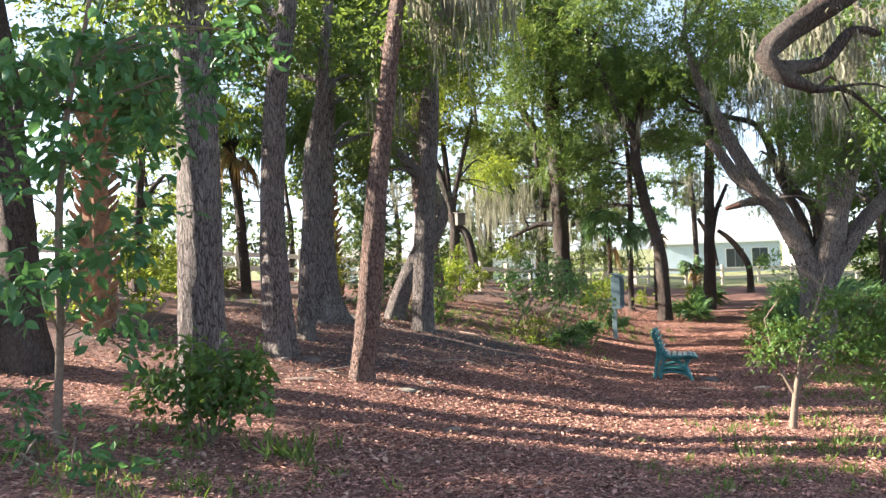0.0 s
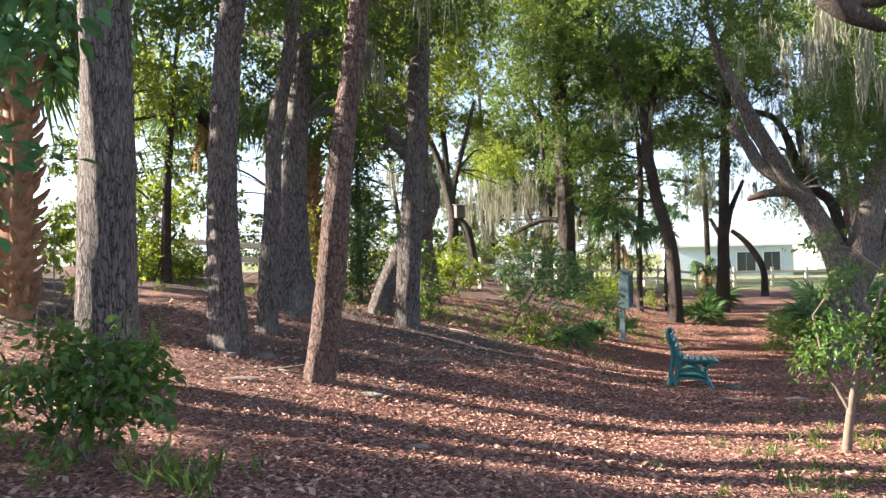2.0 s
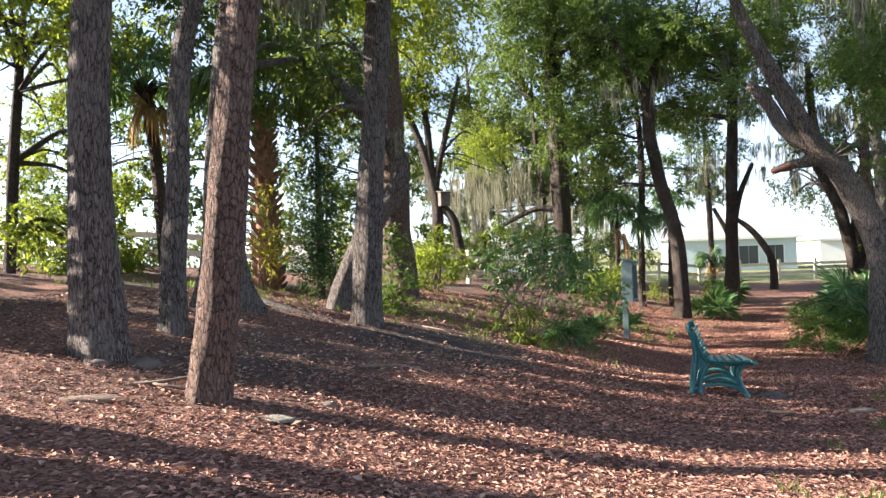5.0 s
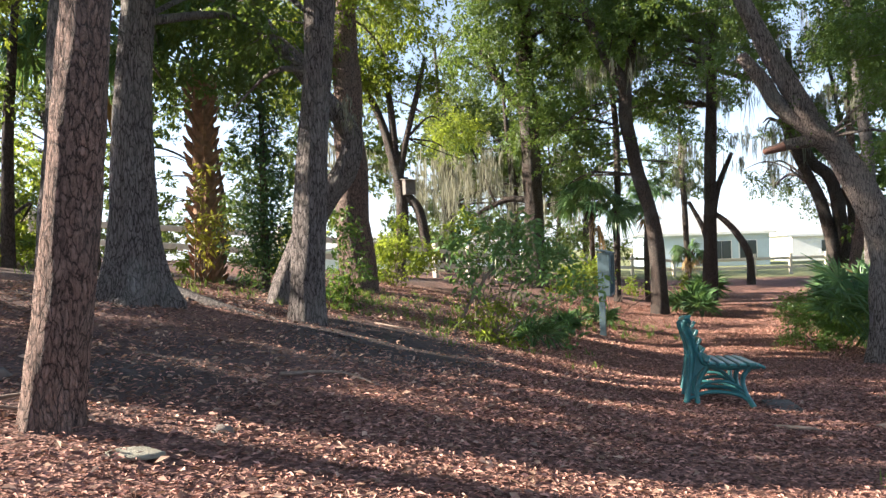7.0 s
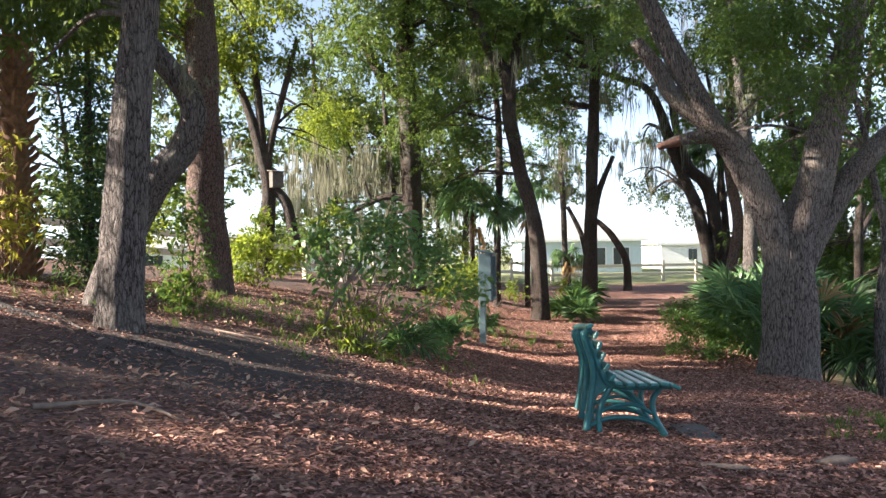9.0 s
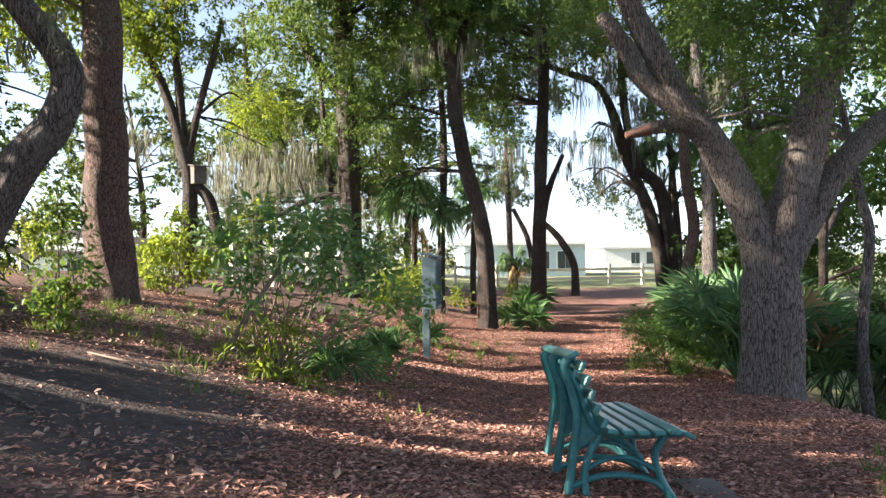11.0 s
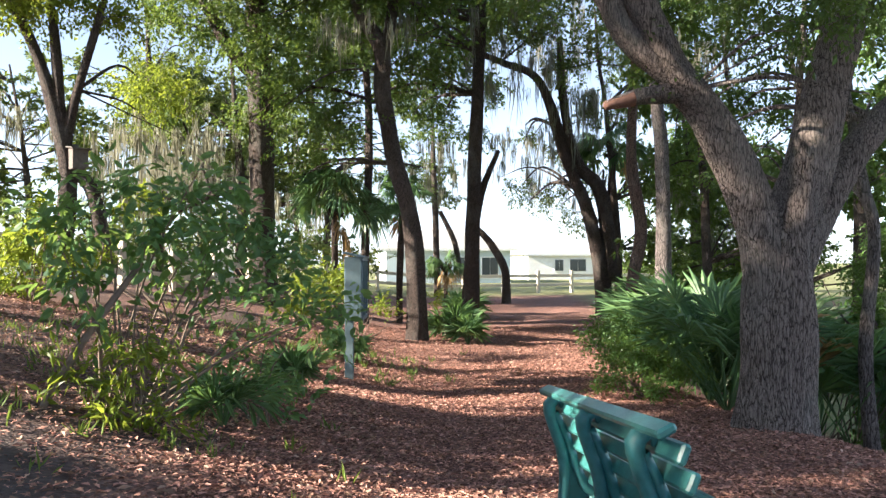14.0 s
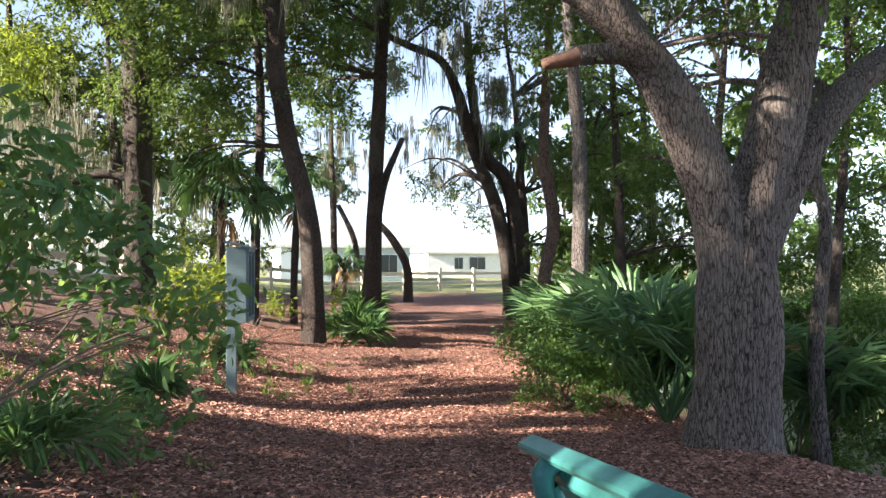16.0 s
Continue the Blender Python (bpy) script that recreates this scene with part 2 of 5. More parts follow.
def block(sx, sy, sz, at=(0, 0, 0), turn=None, bevel=0.006):
    bm = bmesh.new()
    bmesh.ops.create_cube(bm, size=1)
    bmesh.ops.scale(bm, vec=(sx, sy, sz), verts=bm.verts)
    if bevel:
        bmesh.ops.bevel(bm, geom=bm.edges[:], offset=min(bevel, 0.3 * min(sx, sy, sz)), segments=1, affect="EDGES")
    if turn:
        bmesh.ops.transform(bm, matrix=turn, verts=bm.verts)
    bmesh.ops.translate(bm, vec=at, verts=bm.verts)
    return bm


def spline(points, step):
    """Catmull-Rom through rows of numbers, resampled about every step."""
    p = np.asarray(points, float)
    ext = np.vstack([2 * p[0] - p[1], p, 2 * p[-1] - p[-2]])
    out = []
    for i in range(len(p) - 1):
        a, b, c, d = ext[i:i + 4]
        n = max(2, int(np.linalg.norm((c - b)[:3]) / step))
        for u in np.arange(n) / n:
            out.append(0.5 * (2 * b + (c - a) * u + (2 * a - 5 * b + 4 * c - d) * u * u + (3 * b - a - 3 * c + d) * u ** 3))
    out.append(p[-1])
    return np.array(out)


def tube(points, sides=10, step=0.15, rough=0.0, flare=0.0, seed=0, cap=True):
    """A round limb through rows (x, y, z, radius), knobbly by rough, with spread roots at its foot by flare."""
    s = spline(points, step)
    c, r = s[:, :3], np.maximum(s[:, 3], 0.002)
    t = np.gradient(c, axis=0)
    t /= np.linalg.norm(t, axis=1)[:, None] + 1e-9
    ref = np.array([0.0, 1.0, 0.0]) if abs(t[0][1]) < 0.8 else np.array([1.0, 0, 0])
    us, vs = [], []
    u = np.cross(ref, t[0])
    for k in t:
        u = u - k * np.dot(u, k)
        u = u / np.linalg.norm(u)
        us.append(u)
        vs.append(np.cross(k, u))
    us, vs = np.array(us), np.array(vs)
    a = np.linspace(0, 2 * np.pi, sides, endpoint=False)
    ca, sa = np.cos(a), np.sin(a)
    rr = r[:, None] * np.ones(sides)
    rng = np.random.RandomState(seed)
    if rough:
        along = np.concatenate([[0], np.cumsum(np.linalg.norm(np.diff(c, axis=0), axis=1))])[:, None]
        for k in range(7):
            f, q, ph = rng.randint(1, 6), rng.uniform(0.4, 3.5), rng.uniform(0, 6.3)
            rr = rr * (1 + rough * 0.55 * np.sin(f * a[None, :] + q * along + ph) / (1 + 0.25 * f))
        if sides > 24:
            rr = rr + 0.006 * np.sin(a[None, :] * (sides // 4) + 1.5 * np.sin(along * 5 + a * 3)) * np.sin(along * 9 + a * 7)
    if flare:
        h = c[:, 2] - c[0, 2]
        lobes = 0.55 + 0.45 * np.sin(rng.randint(4, 7) * a + rng.uniform(0, 6)) + 0.25 * np.sin(3 * a + rng.uniform(0, 6))
        rr = rr * (1 + flare * np.exp(-np.maximum(h - 0.25, 0) / (0.9 * r[0] + 0.05))[:, None] * lobes[None, :])
    v = c[:, None, :] + rr[:, :, None] * (ca[None, :, None] * us[:, None, :] + sa[None, :, None] * vs[:, None, :])
    n = len(c)
    i, j = np.meshgrid(np.arange(n - 1), np.arange(sides), indexing="ij")
    k = (j + 1) % sides
    f = np.stack([i * sides + j, i * sides + k, (i + 1) * sides + k, (i + 1) * sides + j], -1).reshape(-1, 4)
    v = v.reshape(-1, 3)
    if cap:
        v = np.vstack([v, c[-1] + t[-1] * r[-1] * 0.5])
        top, last = len(v) - 1, (n - 1) * sides
        f = np.vstack([f, [[last + q, last + q + 1, last + (q + 2) % sides, top] for q in range(0, sides - 1, 2)]])
    return v, f


def unit(v):
    return v / (np.linalg.norm(v, axis=-1, keepdims=True) + 1e-9)


def leaf_set(base, axis, normal, length, width):
    """Folded leaves of two triangles: arrays of base points, directions, normals."""
    side = unit(np.cross(axis, normal))
    L, W = length[:, None], width[:, None]
    up = np.cross(side, axis)
    tip = base + axis * L - up * 0.12 * L
    mid = base + axis * L * 0.45
    v = np.stack([base, mid + side * W / 2 + up * 0.12 * W, tip, mid - side * W / 2 + up * 0.12 * W], 1).reshape(-1, 3)
    n = len(base)
    o = np.arange(n)[:, None] * 4
    f = np.concatenate([o + [0, 1, 2], o + [0, 2, 3]], 1).reshape(-1, 3)
    return v, f


def oval_set(base, axis, normal, length, width):
    """Broad oval leaves, folded along the midrib and bent down towards the tip."""
    side = unit(np.cross(axis, normal))
    L, W = length[:, None], width[:, None]
    up = np.cross(side, axis)
    rows = [base]
    for u, w, sag in ((0.22, 0.40, 0.0), (0.55, 0.5, 0.03), (0.82, 0.30, 0.10)):
        c = base + axis * L * u - up * sag * L
        rows += [c + side * W * w + up * 0.10 * W, c, c - side * W * w + up * 0.10 * W]
    rows.append(base + axis * L - up * 0.2 * L)
    v = np.stack(rows, 1).reshape(-1, 3)
    o = np.arange(len(base))[:, None] * 11
    tri = [[0, 1, 2], [0, 2, 3], [1, 4, 5], [1, 5, 2], [2, 5, 6], [2, 6, 3], [4, 7, 8], [4, 8, 5], [5, 8, 9], [5, 9, 6], [7, 10, 8], [8, 10, 9]]
    return v, np.concatenate([o + t for t in tri], 1).reshape(-1, 3)


def foliage(blobs, size, cover=1.8, seed=0, flat=0.75, droop=0.5, slim=0.5, spread=0.27, per=22, leaves=leaf_set):
    """A crown of leafy twigs gathered round blobs (x, y, z, r): leaves set to both sides of each twig, in flat sprays with gaps between."""
    rng = np.random.RandomState(seed)
    sets = []
    for x, y, z, r in blobs:
        n = int(cover * math.pi * r * r / (size * size * slim * 0.5))
        k = max(3, n // per)
        d = unit(rng.normal(size=(k, 3)))
        rad = r * rng.uniform(0.15, 1.0, k) ** 0.45
        rad = rad * (0.8 + 0.4 * np.sin(d[:, 0] * 4 + x) * np.sin(d[:, 1] * 5 + y))
        cen = np.array([x, y, z]) + d * rad[:, None] * [1, 1, flat]
        idx = rng.randint(0, k, n)
        s = spread * (0.6 + 0.8 * rng.uniform(size=k))[idx][:, None]
        twig = unit(d + rng.normal(size=(k, 3)) * 0.6 + [0, 0, -droop])
        face = unit(rng.normal(size=(k, 3)) * 0.45 + [0, 0, 1.0])
        across = unit(np.cross(twig, face))
        out, nrm, sd = twig[idx], face[idx], across[idx]
        along = rng.uniform(-1.0, 1.0, n)[:, None]
        which = np.where(rng.uniform(size=n) < 0.5, -1.0, 1.0)[:, None]
        base = cen[idx] + out * along * s + sd * which * rng.uniform(0, 0.4, n)[:, None] * s * (1.1 - along) + rng.normal(size=(n, 3)) * s * 0.14
        axis = unit(out * 0.6 + sd * which * 0.7 + rng.normal(size=(n, 3)) * 0.4 + [0, 0, -droop * 0.45])
        normal = unit(rng.normal(size=(n, 3)) * 0.45 + nrm)
        ln = size * rng.uniform(0.65, 1.3, n)
        sets.append(leaves(base, axis, normal, ln, ln * slim))
    return joined(sets)


def moss_strands(spots, seed=0, width=0.014):
    """Hanging tufts: rows (x, y, z, spread, length, strands)."""
    rng = np.random.RandomState(seed)
    vs, fs, n = [], [], 0
    for x, y, z, sp, ln, count in spots:
        tufts = max(3, int(count // 5))
        tc = np.array([x, y, z]) + rng.normal(size=(tufts, 3)) * [sp, sp, sp * 0.45]
        tl = ln * rng.uniform(0.2, 1.0, tufts) ** 1.3
        for q in range(int(count * 3)):
            i = rng.randint(tufts)
            p = tc[i] + rng.normal(size=3) * [0.07, 0.07, 0.06]
            L = tl[i] * rng.uniform(0.35, 1.0)
            a = rng.uniform(0, 6.3)
            w = np.array([math.cos(a), math.sin(a), 0]) * width * rng.uniform(0.5, 1.2)
            sway = rng.normal(size=3) * [0.07, 0.07, 0] * L
            rows = []
            for u, k in ((0, 0.5), (0.3, 1.0), (0.65, 0.8), (1.0, 0.12)):
                c = p + [0, 0, -L * u] + sway * u * u + rng.normal(size=3) * [0.02, 0.02, 0]
                rows += [c - w * k, c + w * k]
            vs.append(rows)
            fs += [[n, n + 1, n + 3, n + 2], [n + 2, n + 3, n + 5, n + 4], [n + 4, n + 5, n + 7, n + 6]]
            n += 8
    return np.array(vs).reshape(-1, 3), np.array(fs)


def tree(name, label, stems, blobs=(), barkm=None, leafm=None, leaf=0.108, cover=1.35, moss=(), sides=14, group="trees", limbs=0.012, droop=0.5, slim=0.5, spread=0.27, per=22, leaves=leaf_set, grow=3.0, flare=0.22, seed=1, step=0.12, canopy=None):
    """A tree: a trunk, further stems and limbs, a crown of leaves and hanging moss."""
    rng = np.random.RandomState(seed)
    first = [tuple(p) for p in stems[0]]
    x, y, z, r = first[0]
    g = gz(x, y)
    if z > g + 0.25:
        first = [(x + (x - first[1][0]) * 0.15, y, g - 0.25, r * 1.12)] + first
    else:
        first = [(x, y, min(z, g) - 0.25, r)] + first
    if grow:
        a, b = np.array(first[-2]), np.array(first[-1])
        d = (b - a)[:3] / np.linalg.norm((b - a)[:3])
        e = b[:3] + (d + rng.normal(size=3) * 0.04) * grow * 0.5
        e2 = e + (d + [0, 0, 0.2] + rng.normal(size=3) * 0.08) * grow * 0.5
        first += [(*e, b[3] * 0.75), (*e2, b[3] * 0.4)]
    top = thing(name, (first[0][0], first[0][1], g), label, "tree", group)
    part_np("trunk", tube(first, sides, step, 0.09, flare, seed), barkm, top, smooth=True)
    for i, s in enumerate(stems[1:]):
        mat = barkm
        part_np("limb", tube([tuple(p) for p in s], max(8, sides * 2 // 3), step, 0.09, 0, seed + i), mat, top, smooth=True)
    blobs = list(blobs)
    if canopy:
        count, reach, low, high, size = canopy
        for k in range(count):
            a, q = rng.uniform(0, 6.283), reach * rng.uniform(0.2, 1.0)
            blobs.append((first[-1][0] + q * math.cos(a), first[-1][1] + q * math.sin(a), rng.uniform(low, high), size * rng.uniform(0.75, 1.25)))
    if limbs and blobs:
        ends = [np.array(p[:3]) for s in [first, *stems[1:]] for p in spline(s, 0.4) if p[2] > g + 0.6]
        for i, (bx, by, bz, br) in enumerate(blobs):
            c = np.array([bx, by, bz])
            k = min(ends, key=lambda e: np.linalg.norm(e - c) + max(0, e[2] - c[2] + 0.3) * 1.5)
            if np.linalg.norm(k - c) > 7.5:
                continue
            rad = limbs * (1.0 + np.linalg.norm(k - c))
            for q in range(3):
                e = c + rng.normal(size=3) * br * 0.45
                m = (k + e) / 2 + [0, 0, 0.10 * np.linalg.norm(k - e)] + rng.normal(size=3) * 0.15 * br
                part_np("branch", tube([(*k, rad), (*m, rad * 0.7), (*e, rad * 0.25)], 6, 0.3, 0.05, 0, i), barkm, top, smooth=True)
                rad *= 0.7
    if blobs:
        part_np("crown", foliage(blobs, leaf, cover, seed, droop=droop, slim=slim, spread=spread, per=per, leaves=leaves), leafm, top)
    for i, row in enumerate(moss):
        part_np("moss", moss_strands([row], seed + i), MOSS, top, "grey Spanish moss", kind="stuff")
    return top


# ---- ground ----
def axis_steps(lo, hi, fine, far):
    a = list(np.arange(lo, hi + 1e-6, fine))
    d, p = fine, lo
    while p > -far:
        d *= 1.3
        p -= d
        a.insert(0, p)
    d, p = fine, a[-1]
    while p < far:
        d *= 1.3
        p += d
        a.append(p)
    return np.array(a)


def build_ground():
    xs, ys = axis_steps(-9, 17, 0.16, 1500), axis_steps(1, 50, 0.2, 1500)
    X, Y = np.meshgrid(xs, ys)
    Z = ground_z(X, Y)
    near = (np.abs(X) < 40) & (np.abs(Y) < 70)
    bumps = 0.018 * np.sin(3.1 * X + 1.3 * np.sin(2.3 * Y)) * np.sin(2.7 * Y + 0.8 * np.sin(3.9 * X)) + 0.03 * np.sin(0.9 * X + 0.4) * np.sin(1.1 * Y)
    Z = Z + np.where(near, bumps, 0)
    nx, ny = len(xs), len(ys)
    i, j = np.meshgrid(np.arange(ny - 1), np.arange(nx - 1), indexing="ij")
    f = np.stack([i * nx + j, i * nx + j + 1, (i + 1) * nx + j + 1, (i + 1) * nx + j], -1).reshape(-1, 4)
    me = mesh_from("ground", np.stack([X, Y, Z], -1).reshape(-1, 3), f, GROUND, True)
    u = bank(Y) - X
    bare = sst(0.3, 2.2, u) * sst(9, 12, Y) * (0.5 + 0.5 * np.sin(1.7 * X + 0.6) * np.sin(0.9 * Y))
    bare = np.clip(bare + 0.95 * np.exp(-((X - 0.8) ** 2 / 2.2 + (Y - 15.6) ** 2 / 5.0)), 0, 1)
    lawn = sst(46, 50, Y - 0.15 * X + 2.0)
    lawn = np.maximum(lawn, sst(6, 8.5, X - 0.1 * Y) * (1 - sst(9, 12, Y)))
    lawn = np.maximum(lawn, sst(24, 32, -X))
    lawn = np.maximum(lawn, sst(7.5, 9.5, X - bank(Y)) * sst(20, 24, Y))
    for nm, a in (("bare", bare), ("lawn", lawn)):
        at = me.attributes.new(nm, "FLOAT", "POINT")
        at.data.foreach_set("value", a.astype(np.float32).ravel())
    tagged(new("ground", me), "reddish bark-mulch path and leaf-strewn bank in dappled shade", "ground", kind="structure")


build_ground()


# ---- trees ----
tree("pine_tree", "tall straight tree with grey furrowed bark beside the bank", [[(-2.67, 8.76, 0.58, 0.262), (-2.64, 8.75, 2.16, 0.223), (-2.63, 8.74, 3.73, 0.21)]], [(-2.6, 8.9, 4.6, 1.02), (-3.9, 10.3, 5.0, 1.01)], BARK_GREY, LEAF_OAK, sides=40, seed=2, step=0.06)
tree("pine_tree", "straight grey-barked tree with a flared foot on the bank", [[(-2.44, 11.68, 0.24, 0.235), (-2.45, 11.66, 1.59, 0.194), (-2.44, 11.65, 2.65, 0.172), (-2.32, 11.64, 4.09, 0.156)]], [(-2.6, 12.7, 5.2, 1.34), (-4.1, 14.7, 5.4, 1.01)], BARK_GREY, LEAF_OAK, sides=40, seed=3, flare=0.4, step=0.06)
tree("leaning_tree", "slender reddish-barked tree leaning over the mulch", [[(-1.14, 10.63, -0.17, 0.165), (-0.97, 10.62, 1.22, 0.151), (-0.81, 10.6, 2.59, 0.138), (-0.65, 10.59, 3.68, 0.116)]], [(-0.4, 11.3, 4.7, 1.02)], BARK_WARM, LEAF_OAK, sides=40, seed=4, step=0.05, moss=[(0.4, 11.0, 5.2, 0.31, 1.47, 160), (-0.0, 11.0, 5.1, 0.15, 0.85, 60)], flare=0.25)
tree("slender_tree", "slender pale-barked tree with a crooked top", [[(-2.31, 13.31, 0.33, 0.156), (-2.21, 13.29, 2.02, 0.115), (-2.11, 13.28, 3.27, 0.111), (-1.93, 13.27, 4.08, 0.1), (-1.87, 13.26, 4.6, 0.093)]], [(-2.0, 14.2, 5.4, 1.05), (-1.5, 14.7, 4.8, 0.59)], BARK_GREY, LEAF_OAK, sides=28, seed=5, step=0.07, moss=[(-0.9, 13.8, 4.3, 0.19, 1.01, 60)])
tree("grey_tree", "grey furrowed tree forking high on the bank", [[(-0.47, 16.18, -0.06, 0.23), (-0.36, 16.17, 1.63, 0.193), (-0.25, 16.15, 3.11, 0.186), (-0.17, 16.15, 4.22, 0.178)]], [(-0.9, 15.8, 4.9, 0.92), (0.3, 14.8, 5.5, 1.18), (-1.2, 17.6, 4.2, 0.93), (-1.9, 18.6, 3.8, 0.73)], BARK_GREY, LEAF_OAK, sides=36, seed=6, canopy=(2, 2.5, 6, 8, 1.3), step=0.07, droop=0.8)
# The blobs above z 8 are unseen, added to keep sun off the great oak.
tree("bent_tree", "bent grey trunk leaning and curving back on itself", [[(-1.12, 18.63, 0.39, 0.217), (-0.53, 18.51, 1.61, 0.199), (-0.14, 18.44, 2.09, 0.181), (0.01, 18.41, 2.54, 0.166), (-0.13, 18.43, 2.9, 0.159), (-0.41, 18.48, 3.23, 0.144)]], [(-0.9, 19.3, 3.9, 0.62), (-1.0, 20.3, 8.3, 1.3), (-0.5, 19.5, 9.5, 1.3), (-1.2, 21.6, 8.3, 1.2), (-0.8, 18.5, 8.8, 1.2), (0.3, 20.2, 8.2, 1.1), (-2.2, 20.6, 10.2, 1.3)], BARK_GREY, LEAF_OAK, sides=24, seed=7, grow=2.0, moss=[(-0.1, 18.2, 2.9, 0.21, 0.42, 40)])
tree("broad_tree", "broad trunk with spreading buttress roots on the bank", [[(-2.31, 15.47, 0.45, 0.362), (-2.32, 15.46, 1.29, 0.269), (-2.3, 15.45, 2.67, 0.214), (-2.18, 15.44, 4.05, 0.173)]], [(-2.4, 19.6, 4.9, 1.38), (-3.0, 18.7, 3.7, 0.69), (-3.6, 18.7, 5.3, 1.28), (-1.8, 19.6, 3.9, 0.69)], BARK_GREY, LEAF_OAK, sides=40, seed=8, canopy=(3, 3, 6.5, 9, 1.5), step=0.08, flare=0.5, droop=0.9)
tree("large_tree", "large brown trunk with moss-green streaks and flared foot", [[(-0.38, 24.13, 0.03, 0.424), (-0.49, 24.13, 2.16, 0.357), (-0.52, 24.11, 4.84, 0.304)]], [(-0.4, 22.6, 7.0, 1.92), (-1.5, 23.6, 5.4, 1.14), (0.5, 25.6, 6.8, 1.27)], BARK_WARM, LEAF_SUN_TINT, sides=36, seed=9, canopy=(9, 4.2, 4.8, 11, 1.8), step=0.08)
tree("forked_tree", "dark forked tree with slender rising limbs behind the bank", [[(0.33, 31.55, -0.05, 0.176), (0.49, 31.48, 2.42, 0.197), (0.36, 31.5, 3.41, 0.169), (-0.16, 31.63, 5.25, 0.127), (-0.89, 31.82, 6.81, 0.085)], [(0.36, 31.5, 3.41, 0.141), (0.21, 31.52, 5.66, 0.099), (-0.01, 31.56, 7.22, 0.07)], [(0.43, 31.49, 3.12, 0.141), (0.6, 31.43, 4.11, 0.106), (1.02, 31.29, 5.65, 0.092), (1.35, 31.18, 6.92, 0.063)], [(1.28, 31.27, 0.72, 0.155), (1.03, 31.33, 2.13, 0.155), (0.69, 31.42, 2.63, 0.141)]], [(-0.4, 31.0, 6.5, 1.23), (1.3, 31.7, 6.3, 1.15), (2.3, 33.8, 5.0, 1.44), (0.4, 30.8, 7.7, 1.64), (-1.4, 32.4, 7.7, 1.3)], BARK_DARK, LEAF_SUN_TINT, sides=16, seed=10, canopy=(7, 4, 6, 12, 1.8), moss=[(-1.9, 33.9, 4.6, 0.46, 1.68, 60), (-0.7, 33.5, 4.1, 0.46, 1.38, 60), (2.4, 33.8, 3.9, 0.8, 2.09, 120)], flare=0.4)
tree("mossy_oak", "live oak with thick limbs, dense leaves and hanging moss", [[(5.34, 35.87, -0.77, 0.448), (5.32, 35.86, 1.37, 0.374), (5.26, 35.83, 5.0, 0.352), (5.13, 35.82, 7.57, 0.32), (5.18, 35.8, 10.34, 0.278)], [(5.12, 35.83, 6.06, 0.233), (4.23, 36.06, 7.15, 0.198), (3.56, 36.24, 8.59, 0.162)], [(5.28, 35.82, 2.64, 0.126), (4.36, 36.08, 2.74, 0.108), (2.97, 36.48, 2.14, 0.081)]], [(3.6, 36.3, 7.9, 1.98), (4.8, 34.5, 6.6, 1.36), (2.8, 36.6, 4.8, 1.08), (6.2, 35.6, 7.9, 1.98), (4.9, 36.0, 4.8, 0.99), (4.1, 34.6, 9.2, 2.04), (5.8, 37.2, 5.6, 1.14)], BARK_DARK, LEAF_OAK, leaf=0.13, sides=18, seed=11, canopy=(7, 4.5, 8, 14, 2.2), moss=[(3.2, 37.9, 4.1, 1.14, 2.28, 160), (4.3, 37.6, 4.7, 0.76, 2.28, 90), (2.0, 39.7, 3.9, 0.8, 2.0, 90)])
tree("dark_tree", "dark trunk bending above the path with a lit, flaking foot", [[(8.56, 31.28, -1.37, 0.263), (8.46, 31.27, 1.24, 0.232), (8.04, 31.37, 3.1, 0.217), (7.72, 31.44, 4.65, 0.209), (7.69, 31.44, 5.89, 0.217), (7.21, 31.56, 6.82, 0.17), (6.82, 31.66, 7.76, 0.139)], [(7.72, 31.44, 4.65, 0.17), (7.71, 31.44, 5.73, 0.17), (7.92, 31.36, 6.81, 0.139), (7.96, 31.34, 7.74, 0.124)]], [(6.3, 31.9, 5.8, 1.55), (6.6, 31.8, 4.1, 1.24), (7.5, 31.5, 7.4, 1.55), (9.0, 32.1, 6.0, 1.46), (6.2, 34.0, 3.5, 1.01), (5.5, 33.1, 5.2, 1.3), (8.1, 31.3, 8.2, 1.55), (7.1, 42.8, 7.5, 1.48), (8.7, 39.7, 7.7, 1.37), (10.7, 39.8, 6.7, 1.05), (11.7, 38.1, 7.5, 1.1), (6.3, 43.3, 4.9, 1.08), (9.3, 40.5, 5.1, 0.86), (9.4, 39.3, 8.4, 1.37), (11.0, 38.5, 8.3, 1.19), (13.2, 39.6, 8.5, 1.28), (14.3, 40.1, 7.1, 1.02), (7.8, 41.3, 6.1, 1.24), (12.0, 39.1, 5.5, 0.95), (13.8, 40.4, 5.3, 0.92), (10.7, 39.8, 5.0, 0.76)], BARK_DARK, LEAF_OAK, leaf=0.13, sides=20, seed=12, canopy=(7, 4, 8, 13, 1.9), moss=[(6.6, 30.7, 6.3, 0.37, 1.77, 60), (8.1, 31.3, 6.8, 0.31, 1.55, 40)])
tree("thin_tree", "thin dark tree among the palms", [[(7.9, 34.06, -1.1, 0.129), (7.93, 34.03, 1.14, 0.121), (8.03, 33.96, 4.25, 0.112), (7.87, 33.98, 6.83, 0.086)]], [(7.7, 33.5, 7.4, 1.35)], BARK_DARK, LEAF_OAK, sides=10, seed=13)
